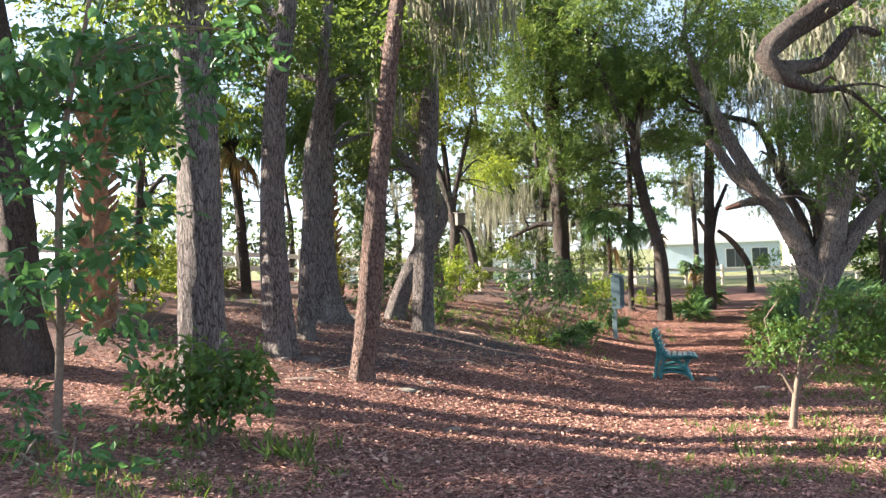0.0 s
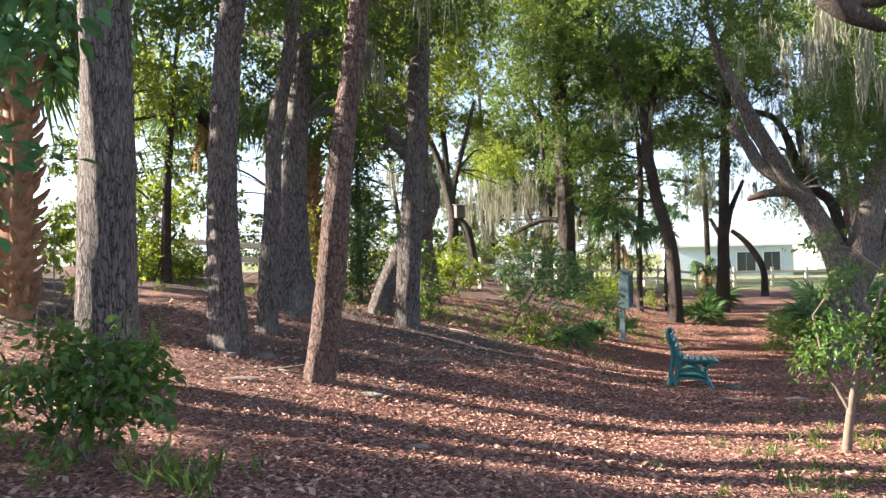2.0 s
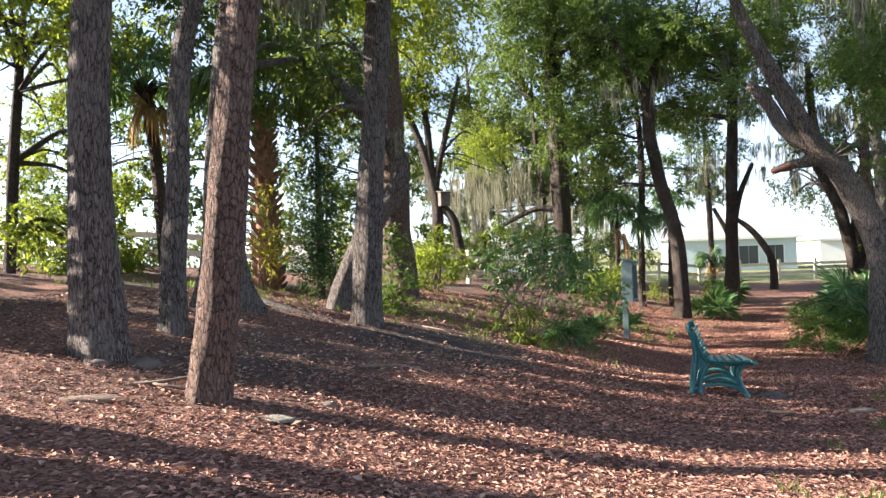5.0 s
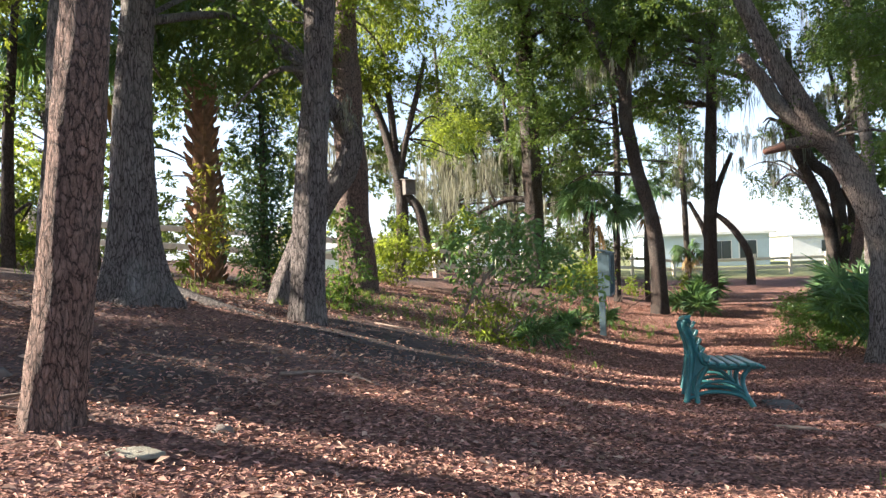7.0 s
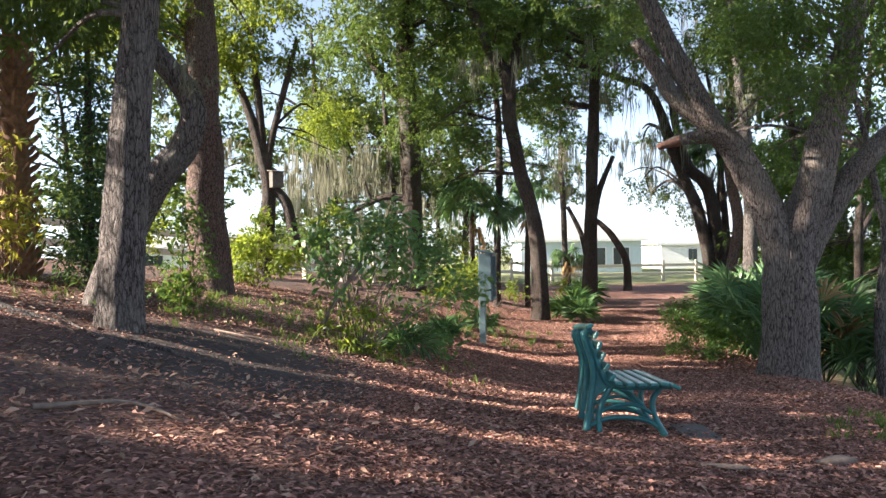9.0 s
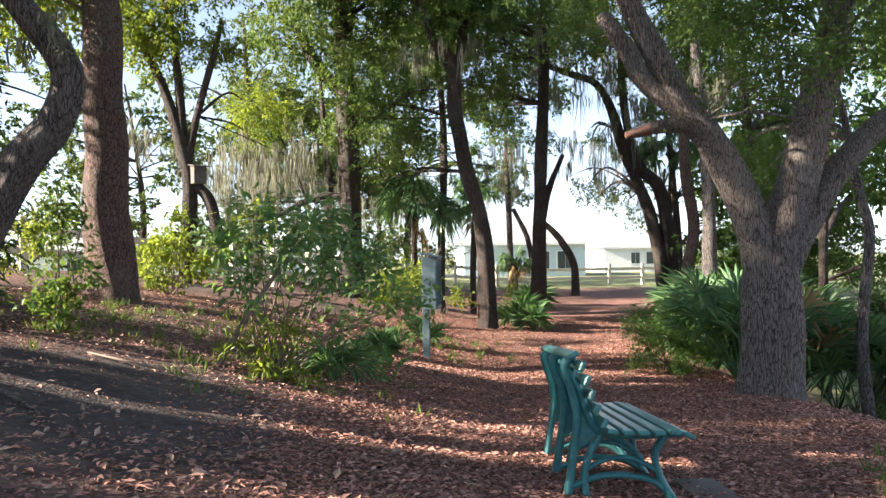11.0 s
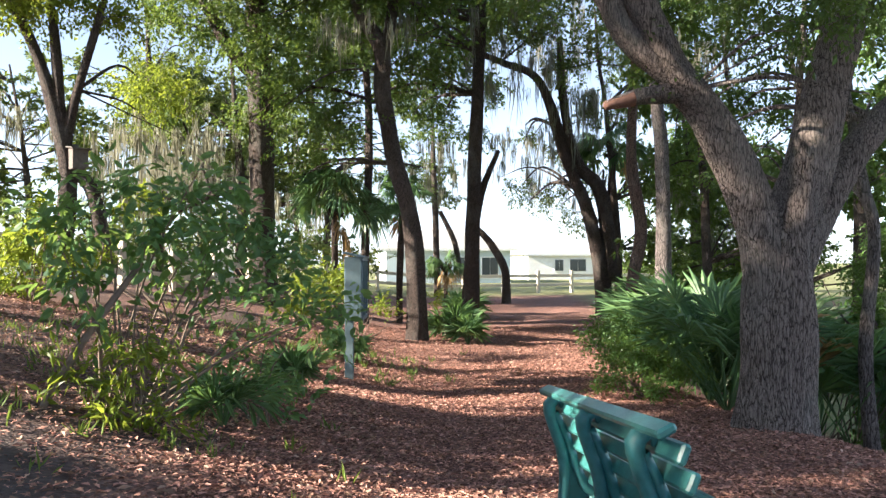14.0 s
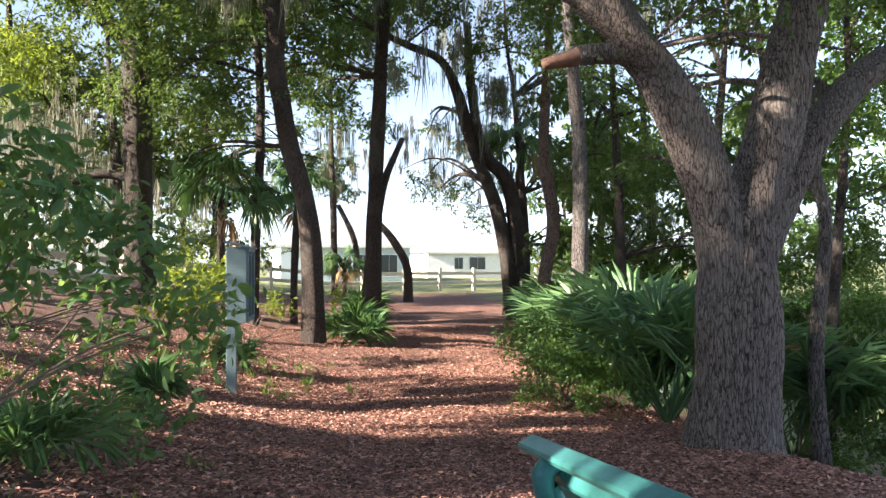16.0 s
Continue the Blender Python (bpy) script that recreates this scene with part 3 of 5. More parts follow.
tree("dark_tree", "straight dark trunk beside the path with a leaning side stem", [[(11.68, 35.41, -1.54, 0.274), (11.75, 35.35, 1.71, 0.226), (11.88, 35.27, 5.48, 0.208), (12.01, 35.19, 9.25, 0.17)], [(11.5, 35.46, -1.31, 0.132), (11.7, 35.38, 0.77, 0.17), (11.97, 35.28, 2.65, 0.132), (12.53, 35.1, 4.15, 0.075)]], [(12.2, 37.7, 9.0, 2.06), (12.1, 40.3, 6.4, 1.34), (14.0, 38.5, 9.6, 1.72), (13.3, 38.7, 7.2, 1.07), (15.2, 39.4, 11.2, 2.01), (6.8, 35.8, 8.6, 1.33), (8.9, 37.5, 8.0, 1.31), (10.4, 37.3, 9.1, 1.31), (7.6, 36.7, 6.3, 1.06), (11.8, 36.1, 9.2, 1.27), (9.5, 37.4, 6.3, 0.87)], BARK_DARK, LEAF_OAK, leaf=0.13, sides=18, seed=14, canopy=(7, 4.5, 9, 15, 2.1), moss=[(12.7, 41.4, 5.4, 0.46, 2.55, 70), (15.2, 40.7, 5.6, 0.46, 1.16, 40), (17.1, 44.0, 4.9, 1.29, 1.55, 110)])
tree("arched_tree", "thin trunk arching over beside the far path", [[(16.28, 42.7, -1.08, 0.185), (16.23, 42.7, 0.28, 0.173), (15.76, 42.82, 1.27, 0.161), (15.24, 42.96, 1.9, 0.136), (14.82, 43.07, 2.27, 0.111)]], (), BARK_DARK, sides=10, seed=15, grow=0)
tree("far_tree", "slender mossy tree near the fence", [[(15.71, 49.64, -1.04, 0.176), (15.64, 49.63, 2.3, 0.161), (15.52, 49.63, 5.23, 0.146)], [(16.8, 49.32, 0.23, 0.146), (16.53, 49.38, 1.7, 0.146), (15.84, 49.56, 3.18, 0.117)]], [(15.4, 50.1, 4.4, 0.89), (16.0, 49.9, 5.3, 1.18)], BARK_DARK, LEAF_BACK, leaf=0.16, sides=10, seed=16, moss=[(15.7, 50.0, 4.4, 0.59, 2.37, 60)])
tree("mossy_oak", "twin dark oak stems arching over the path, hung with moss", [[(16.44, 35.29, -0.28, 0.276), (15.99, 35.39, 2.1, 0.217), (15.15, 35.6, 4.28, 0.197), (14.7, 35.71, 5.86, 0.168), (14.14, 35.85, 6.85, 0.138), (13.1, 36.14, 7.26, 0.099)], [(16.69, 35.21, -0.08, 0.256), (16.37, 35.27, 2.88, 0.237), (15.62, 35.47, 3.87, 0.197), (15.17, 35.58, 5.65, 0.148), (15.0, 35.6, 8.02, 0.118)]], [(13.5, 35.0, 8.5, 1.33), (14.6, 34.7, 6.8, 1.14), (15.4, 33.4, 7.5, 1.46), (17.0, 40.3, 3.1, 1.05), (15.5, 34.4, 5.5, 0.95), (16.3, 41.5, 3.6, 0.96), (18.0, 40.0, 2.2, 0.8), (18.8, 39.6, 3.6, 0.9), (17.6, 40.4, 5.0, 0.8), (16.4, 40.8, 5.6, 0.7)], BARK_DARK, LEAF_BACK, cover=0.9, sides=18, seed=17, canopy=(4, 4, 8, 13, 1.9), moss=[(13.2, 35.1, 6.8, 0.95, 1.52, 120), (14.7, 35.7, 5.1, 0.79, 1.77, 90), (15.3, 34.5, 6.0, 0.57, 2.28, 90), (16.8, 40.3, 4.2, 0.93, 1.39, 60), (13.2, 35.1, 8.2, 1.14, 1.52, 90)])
tree("thin_tree", "pale thin trunk behind the palmettos", [[(14.59, 30.82, -0.12, 0.163), (14.84, 30.73, 1.51, 0.163), (14.59, 30.78, 3.47, 0.147), (14.7, 30.71, 6.41, 0.114)]], [(15.2, 31.4, 7.6, 1.35)], BARK_WARM, LEAF_OAK, sides=14, seed=18, canopy=(4, 3, 6, 11, 1.6))
tree("grey_tree", "grey trunk rising out of the palmettos", [[(13.42, 27.73, -0.02, 0.196), (13.38, 27.7, 3.07, 0.154), (13.26, 27.72, 4.19, 0.14), (13.08, 27.75, 6.15, 0.112)]], [(14.2, 28.6, 5.4, 1.33), (14.4, 27.5, 6.6, 1.55)], BARK_GREY, LEAF_OAK, sides=16, seed=19, canopy=(5, 3.5, 6, 12, 1.7))
oak = tree("great_oak", "great live oak forking into heavy furrowed limbs beside the path", [[(9.0, 19.45, -1.48, 0.49), (9.01, 19.44, -0.77, 0.415), (9.03, 19.42, -0.09, 0.395), (9.13, 19.41, 0.82, 0.325), (9.36, 19.32, 1.57, 0.28), (9.56, 19.24, 2.4, 0.262), (9.79, 19.17, 3.3, 0.232), (9.98, 19.1, 4.2, 0.20), (10.1, 19.0, 5.6, 0.14), (10.0, 18.9, 7.2, 0.07)], [(8.96, 19.42, 0.1, 0.27), (8.84, 19.45, 0.8, 0.262), (8.61, 19.51, 1.52, 0.242), (8.26, 19.61, 2.3, 0.219), (7.81, 19.73, 2.84, 0.192), (7.4, 19.84, 3.71, 0.175), (7.08, 19.92, 4.39, 0.155), (6.6, 20.0, 5.5, 0.11), (6.3, 20.2, 6.8, 0.05)], [(9.12, 19.45, 0.0, 0.19), (9.42, 19.42, 0.74, 0.215), (9.9, 19.37, 1.56, 0.20), (10.25, 19.3, 2.05, 0.185), (10.75, 19.2, 2.55, 0.165), (11.5, 19.0, 3.0, 0.14), (12.3, 18.8, 3.9, 0.10), (13.0, 18.6, 5.0, 0.05)], [(8.04, 19.67, 2.57, 0.136), (7.71, 19.76, 2.53, 0.106), (7.39, 19.86, 2.49, 0.083), (7.07, 19.95, 2.39, 0.045)], [(7.86, 19.72, 2.68, 0.143), (7.32, 19.87, 3.18, 0.136), (7.07, 19.93, 3.64, 0.128), (6.75, 20.02, 4.1, 0.106)]], [(9.7, 20.5, 3.6, 0.93), (9.0, 19.7, 4.2, 1.16), (9.5, 21.6, 4.7, 1.01), (9.8, 18.4, 3.5, 0.84), (8.9, 18.7, 4.3, 0.99), (10.8, 22.3, 2.6, 0.69), (5.5, 19.0, 6.5, 1.2), (7.1, 19.0, 6.5, 1.34), (8.7, 17.0, 4.4, 1.32), (7.9, 20.0, 2.9, 0.56), (8.4, 18.0, 3.1, 0.76), (7.0, 21.0, 4.2, 0.89)], BARK_OAK, LEAF_OAK, leaf=0.085, sides=56, seed=20, canopy=(9, 4.5, 4.6, 8.5, 1.3), grow=0, step=0.05, flare=0.12, cover=0.95, moss=[(6.9, 14.0, 4.1, 0.59, 0.99, 140), (6.6, 15.0, 4.8, 0.53, 1.16, 90), (9.6, 21.6, 3.7, 0.37, 0.82, 60)])
part_np("broken_end", tube([(7.39, 19.86, 2.49, 0.093), (7.07, 19.95, 2.39, 0.05)], 14, 0.05, 0.12), WOUND, oak, "bare reddish broken stub", True)
tree("thin_tree", "thin crooked trunk in the thicket behind the oak", [[(11.43, 20.27, -2.01, 0.111), (11.34, 20.28, -0.64, 0.094), (11.46, 20.23, 0.9, 0.081), (11.31, 20.27, 1.68, 0.069)]], [(12.2, 20.9, 2.5, 0.82), (12.6, 21.8, 1.8, 0.49)], BARK_GREY, LEAF_SHRUB, sides=14, seed=21, flare=0.2)
tree("sapling", "thin sapling with large drooping dark-green leaves", [[(-3.29, 6.73, 0.06, 0.04), (-3.23, 6.72, 0.94, 0.035), (-3.2, 6.71, 1.93, 0.031), (-3.09, 6.7, 2.82, 0.026), (-2.92, 6.7, 3.53, 0.019)]], [(-3.3, 6.5, 1.4, 0.41), (-2.8, 6.8, 1.8, 0.43), (-3.2, 6.8, 2.6, 0.53), (-2.6, 7.0, 2.6, 0.39), (-3.3, 6.6, 3.2, 0.51), (-2.6, 7.0, 3.4, 0.54), (-2.8, 6.6, 1.1, 0.28), (-3.4, 6.3, 2.2, 0.27), (-2.1, 7.2, 3.2, 0.35), (-1.8, 7.4, 3.6, 0.31)], TWIG, LEAF_BROAD, leaf=0.135, cover=1.25, sides=10, seed=22, limbs=0.006, flare=0.2, grow=1.0, droop=0.25, slim=0.5, spread=0.34, per=9, leaves=oval_set)
tree("old_tree", "broad dark trunk behind the sapling", [[(-5.14, 9.66, 0.37, 0.374), (-5.12, 9.64, 1.73, 0.238), (-5.16, 9.63, 3.09, 0.204), (-5.29, 9.62, 4.25, 0.187)]], [(-5.6, 9.2, 6.4, 1.2), (-4.6, 8.2, 6.8, 1.1)], BARK_DARK, LEAF_OAK, sides=28, seed=23)
# Several crown blobs are added to cast shade on the path and notice case.
tree("holly_tree", "dense evergreen understory tree with small leaves", [[(-7.5, 19.5, 0.6, 0.12), (-7.3, 19.4, 3, 0.1), (-7.0, 19.3, 5.5, 0.06)]], [(-8.8, 25.9, 5.8, 1.1), (-9.0, 26.0, 7.2, 1.3), (-8.5, 24.8, 7.9, 1.2), (-9.6, 27.2, 7.0, 1.3), (-6.3, 17.4, 5.0, 1.5), (-4.9, 17.6, 4.9, 1.2), (-6.2, 15.4, 5.2, 1.4), (-8.8, 17.6, 6.2, 1.5), (-7.6, 18.3, 5.4, 1.5), (-6.9, 20.7, 6.0, 1.52), (-8.3, 22.7, 4.8, 0.99), (-8.0, 24.7, 3.4, 1.08), (-8.2, 22.7, 1.5, 1.13), (-8.0, 24.7, 1.2, 0.93)], BARK_DARK, LEAF_SUN_TINT, cover=0.55, sides=10, seed=24, canopy=(1, 3, 5, 9, 1.5))
tree("holly_tree", "dark bushy evergreen tree behind the bank", [[(-6.3, 20.5, 0.6, 0.12), (-6.2, 20.4, 3, 0.1), (-6.0, 20.4, 5.5, 0.06)]], [(-6.4, 20.7, 3.8, 1.06), (-7.2, 21.7, 2.5, 1.24), (-7.1, 22.7, 1.3, 1.08), (-7.2, 23.7, 6.1, 1.39), (-6.9, 20.7, 1.1, 0.84)], BARK_DARK, LEAF_OAK, cover=0.6, sides=10, seed=25, canopy=(1, 3, 5, 9, 1.5))
tree("cedar_tree", "feathery blue-green cedar beyond the bank", [[(-1.8, 20.6, 0.3, 0.08), (-1.8, 20.6, 2.5, 0.06), (-1.8, 20.6, 4.4, 0.03)]], [(-1.8 + 0.18 * math.sin(3 * k), 20.6 + 0.15 * math.cos(5 * k), 0.75 + 0.48 * k, 0.78 - 0.055 * k) for k in range(9)], BARK_DARK, LEAF_CEDAR, leaf=0.12, cover=1.5, sides=8, seed=26, slim=0.3, spread=0.36, per=30, droop=0.15, grow=0.6)
tree("far_tree", "pale sunlit mossy oak beyond the fence", [[(2.5, 45, 0, 0.25), (2.6, 45, 4, 0.2), (2.2, 45, 8, 0.12)]], [(5.6, 45.9, 5.2, 1.97), (3.7, 48.0, 4.6, 1.48), (6.9, 43.9, 3.8, 1.61), (2.6, 46.0, 7.8, 1.97), (4.3, 45.9, 7.5, 1.97)], BARK_DARK, LEAF_BACK, leaf=0.17, cover=0.9, sides=10, seed=27, canopy=(6, 5, 6, 12, 2.2), moss=[(4.1, 46.0, 4.1, 1.69, 2.53, 160), (5.8, 45.9, 4.0, 1.41, 2.53, 120), (2.2, 46.0, 4.1, 0.84, 2.25, 60)])
tree("far_tree", "bushy sunlit tree in the far hedge", [[(9.5, 47, -0.5, 0.2), (9.6, 47, 3, 0.15), (9.2, 47, 6, 0.1)]], [(9.0, 47.8, 4.4, 1.77), (11.3, 49.7, 4.2, 1.55), (15.3, 51.6, 5.2, 1.62), (8.7, 47.8, 1.4, 1.18), (16.9, 51.6, 4.2, 1.13)], BARK_DARK, LEAF_BACK, leaf=0.17, cover=1.3, sides=10, seed=28, canopy=(6, 5, 6, 12, 2.2), moss=[(16.0, 51.6, 5.5, 1.3, 2.27, 80)])
tree("thicket_tree", "leafy understory tree in the ditch behind the oak", [[(15, 25.5, -2, 0.12), (15, 25.5, 1, 0.1), (15.3, 25.4, 5, 0.06)]], [(16.5, 28.9, 2.8, 1.13), (18.5, 32.4, 1.9, 1.18), (19.3, 29.8, 1.5, 1.08), (16.3, 23.4, 0.7, 1.16), (16.8, 28.7, 4.8, 1.13)], BARK_DARK, LEAF_OAK, sides=10, seed=29, canopy=(5, 3.5, 4, 10, 1.7))
tree("thicket_tree", "dense green thicket in the ditch beyond the oak", [[(13.2, 21.5, -2.2, 0.1), (13.2, 21.4, 0, 0.08), (13.4, 21.3, 3, 0.05)]], [(15.3, 22.9, -0.4, 0.99), (13.8, 21.4, -1.3, 0.93), (14.8, 21.9, 1.7, 1.01), (14.2, 22.3, -1.6, 0.64), (15.0, 21.8, 3.4, 1.1)], BARK_DARK, LEAF_SHRUB, sides=10, seed=30, canopy=(5, 3, 3, 9, 1.5))

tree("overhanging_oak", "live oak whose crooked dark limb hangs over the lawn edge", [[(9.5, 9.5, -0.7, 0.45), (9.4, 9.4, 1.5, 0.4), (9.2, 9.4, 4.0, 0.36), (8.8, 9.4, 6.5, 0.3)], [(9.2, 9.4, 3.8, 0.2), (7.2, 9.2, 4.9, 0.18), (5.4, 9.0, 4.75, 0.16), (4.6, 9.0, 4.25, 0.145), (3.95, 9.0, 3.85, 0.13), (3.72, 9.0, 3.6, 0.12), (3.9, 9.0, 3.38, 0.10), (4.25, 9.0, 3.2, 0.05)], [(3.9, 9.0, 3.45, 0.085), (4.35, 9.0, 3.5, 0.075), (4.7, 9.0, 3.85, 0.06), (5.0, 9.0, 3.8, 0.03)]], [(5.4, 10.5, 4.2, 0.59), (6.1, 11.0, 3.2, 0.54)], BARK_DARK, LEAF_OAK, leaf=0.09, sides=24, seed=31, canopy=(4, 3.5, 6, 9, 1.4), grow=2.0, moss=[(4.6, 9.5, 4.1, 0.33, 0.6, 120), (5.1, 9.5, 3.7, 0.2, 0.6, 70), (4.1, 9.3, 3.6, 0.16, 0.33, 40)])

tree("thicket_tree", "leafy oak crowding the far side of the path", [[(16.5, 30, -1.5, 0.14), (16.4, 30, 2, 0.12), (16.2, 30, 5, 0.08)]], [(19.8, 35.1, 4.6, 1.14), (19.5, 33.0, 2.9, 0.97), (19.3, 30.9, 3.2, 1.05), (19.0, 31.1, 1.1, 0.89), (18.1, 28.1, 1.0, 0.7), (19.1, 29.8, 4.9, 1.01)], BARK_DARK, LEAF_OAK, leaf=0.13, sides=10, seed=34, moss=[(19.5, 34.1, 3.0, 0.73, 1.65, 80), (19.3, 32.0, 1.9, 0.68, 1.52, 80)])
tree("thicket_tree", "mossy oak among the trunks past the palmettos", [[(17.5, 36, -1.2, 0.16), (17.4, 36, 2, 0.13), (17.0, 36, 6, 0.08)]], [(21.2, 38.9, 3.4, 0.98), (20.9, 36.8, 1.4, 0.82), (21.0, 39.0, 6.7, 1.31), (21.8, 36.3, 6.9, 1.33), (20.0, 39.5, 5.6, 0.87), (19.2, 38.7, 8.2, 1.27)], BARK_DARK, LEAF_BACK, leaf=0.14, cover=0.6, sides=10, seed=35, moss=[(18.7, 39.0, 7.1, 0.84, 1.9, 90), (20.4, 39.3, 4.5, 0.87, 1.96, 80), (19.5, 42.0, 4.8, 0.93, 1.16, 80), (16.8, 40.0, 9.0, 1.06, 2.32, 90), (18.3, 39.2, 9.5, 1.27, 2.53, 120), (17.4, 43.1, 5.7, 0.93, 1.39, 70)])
for i, (x, y) in enumerate(((-24, 36), (-16, 44), (-9, 47), (-3, 52), (2.5, 57), (7, 60), (11, 64))):
    tree("far_tree", "hazy sunlit broadleaf tree behind the fence", [[(x, y, gz(x, y), 0.2), (x + 0.2, y, 3, 0.16), (x - 0.1, y, 6, 0.1)]], (), BARK_DARK, LEAF_BACK, leaf=0.25, cover=0.9, sides=8, seed=120 + i, canopy=(16, 4.6, 1.0, 10.5, 1.8))

tree("far_tree", "moss-draped oak standing near the rail fence", [[(5.5, 44, -0.6, 0.22), (5.6, 44, 3, 0.18), (5.3, 44, 7, 0.1)]], [(3.3, 46.0, 4.0, 1.2), (5.3, 44.6, 4.7, 1.3), (7.3, 44.2, 3.8, 1.17), (8.7, 43.0, 4.8, 1.14), (2.3, 46.2, 6.1, 1.2), (4.4, 45.8, 6.9, 1.2), (9.4, 41.8, 3.1, 0.86), (10.7, 42.6, 4.5, 0.89)], BARK_DARK, LEAF_BACK, leaf=0.15, cover=0.95, sides=10, seed=36, moss=[(3.7, 43.9, 3.0, 1.27, 2.53, 110), (6.2, 43.4, 3.3, 1.27, 2.53, 110), (8.2, 42.1, 3.4, 0.99, 2.22, 90)])

for i, (x, y) in enumerate(((20, 33), (22, 38), (26, 42), (30, 48), (19, 27.5), (38, 62), (33, 40))):
    tree("thicket_tree", "shady broadleaf tree in the far thicket", [[(x, y, gz(x, y), 0.18), (x + 0.2, y, 2.5, 0.14), (x - 0.1, y, 5, 0.09)]], (), BARK_DARK, LEAF_OAK, leaf=0.24, cover=1.1, sides=8, seed=140 + i, canopy=(9, 3.0, -0.6, 7.0, 1.6))


# unseen slender trees added on the sunny side to shade the path; the clearing passes sun
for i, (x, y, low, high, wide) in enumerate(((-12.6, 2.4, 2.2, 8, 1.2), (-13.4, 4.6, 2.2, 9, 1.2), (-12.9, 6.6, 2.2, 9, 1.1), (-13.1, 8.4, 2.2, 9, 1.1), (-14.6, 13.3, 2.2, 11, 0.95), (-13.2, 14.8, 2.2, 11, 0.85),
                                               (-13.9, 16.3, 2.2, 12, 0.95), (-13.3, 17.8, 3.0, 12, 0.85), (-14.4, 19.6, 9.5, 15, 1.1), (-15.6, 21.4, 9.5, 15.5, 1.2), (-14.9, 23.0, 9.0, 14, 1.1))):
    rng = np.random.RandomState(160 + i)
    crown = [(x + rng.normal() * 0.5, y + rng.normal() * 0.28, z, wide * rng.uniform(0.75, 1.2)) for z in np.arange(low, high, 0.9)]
    tree("unseen_shade_tree", "unseen slender tree added to shade the path from the sunny side", [[(x, y, gz(x, y), 0.16), (x + 0.2, y, 3, 0.13), (x - 0.1, y, high - 3, 0.07)]], crown, BARK_DARK, LEAF_OAK, leaf=0.22, cover=2.3, sides=8, seed=160 + i)


# ---- bench ----
def build_bench():
    b = thing("garden_bench", (3.58, 13.97, -0.80), "green-painted slatted garden bench with curved iron ends on the mulch", "bench")
    L = 1.88

    def rise(z):
        """The back stands a little tall over the seat."""
        return z if z < 0.44 else 0.44 + (z - 0.44) * 1.14

    def end(y):
        curves = [
            [(0.00, 0.80, .03), (-0.035, 0.77, .036), (-0.02, 0.70, .03), (0.03, 0.58, .03), (0.05, 0.45, .03), (0.03, 0.25, .028), (0.0, 0.0, .034)],
            [(-0.01, 0.74, .026), (0.06, 0.62, .028), (0.11, 0.50, .028), (0.19, 0.40, .03), (0.40, 0.385, .026), (0.60, 0.40, .026), (0.70, 0.405, .022)],
            [(0.21, 0.395, .028), (0.14, 0.28, .026), (0.10, 0.14, .026), (0.11, 0.0, .03)],
            [(0.60, 0.39, .028), (0.54, 0.28, .026), (0.57, 0.14, .026), (0.65, 0.0, .032)],
            [(0.02, 0.05, .022), (0.18, 0.12, .022), (0.36, 0.135, .022), (0.52, 0.11, .022), (0.63, 0.04, .022)],
            [(0.10, 0.16, .018), (0.24, 0.23, .018), (0.40, 0.24, .018), (0.555, 0.17, .018)],
            [(0.24, 0.38, .02), (0.36, 0.33, .018), (0.46, 0.24, .018)],
        ]
        sets = []
        for c in curves:
            v, f = tube([(u, y, rise(z), r * 0.95) for u, z, r in c], 10, 0.03, 0, 0)
            v[:, 1] = y + (v[:, 1] - y) * 1.5
            sets.append((v, f))
        v, f = joined(sets)
        frame_part = part_np("end_frame", (v + root_of(b), f), BENCH_IRON, b, "cast-iron end frame with green paint", True)
        back, front = spline([c[:2] for c in curves[0][1:6]], 0.02), spline([c[:2] for c in curves[1][:4]], 0.02)
        m = 14
        back = back[np.linspace(0, len(back) - 1, m).astype(int)]
        front = front[np.linspace(0, len(front) - 1, m).astype(int)]
        rows = np.array([[(p[0], y + o, rise(p[1])) for p, o in ((q, -0.008), (w, -0.008), (w, 0.008), (q, 0.008))] for q, w in zip(back, front)]).reshape(-1, 3)
        web = [[4 * i + k, 4 * i + (k + 1) % 4, 4 * i + 4 + (k + 1) % 4, 4 * i + 4 + k] for i in range(m - 1) for k in range(4)]
        part_np("web_plate", (rows + root_of(b), np.array(web)), BENCH_IRON, frame_part, "thin cast web between the scrolls")
    end(0.24)
    end(L / 2)
    end(L - 0.24)
    def slat(u, z, ang, w=0.07, t=0.032):
        bm = block(w, L, t, (0, 0, 0), None, 0.009)
        bmesh.ops.transform(bm, matrix=pose(u, L / 2, rise(z), 0, -ang, 0), verts=bm.verts)
        return part("slat", bm, BENCH_GREEN, b)
    for u, z, a in ((0.235, 0.425, 3), (0.33, 0.422, 0), (0.425, 0.422, -2), (0.52, 0.428, -4), (0.612, 0.435, 4), (0.695, 0.42, 24)):
        slat(u, z, -a)
    for u, z, a in ((-0.01, 0.825, 30), (0.045, 0.765, 70), (0.075, 0.69, 68), (0.105, 0.615, 66), (0.14, 0.54, 64), (0.185, 0.468, 58)):
        slat(u, z, a)
    for y in (0.24, L / 2, L - 0.24):
        part("bracket", block(0.03, 0.05, 0.07, (0.02, y, rise(0.79)), pose(0, 0, 0, 0, -20, 0)), BENCH_IRON, b)
    b.rotation_euler = (radians(-5.0), radians(2.5), radians(-16.4))
    return b


build_bench()


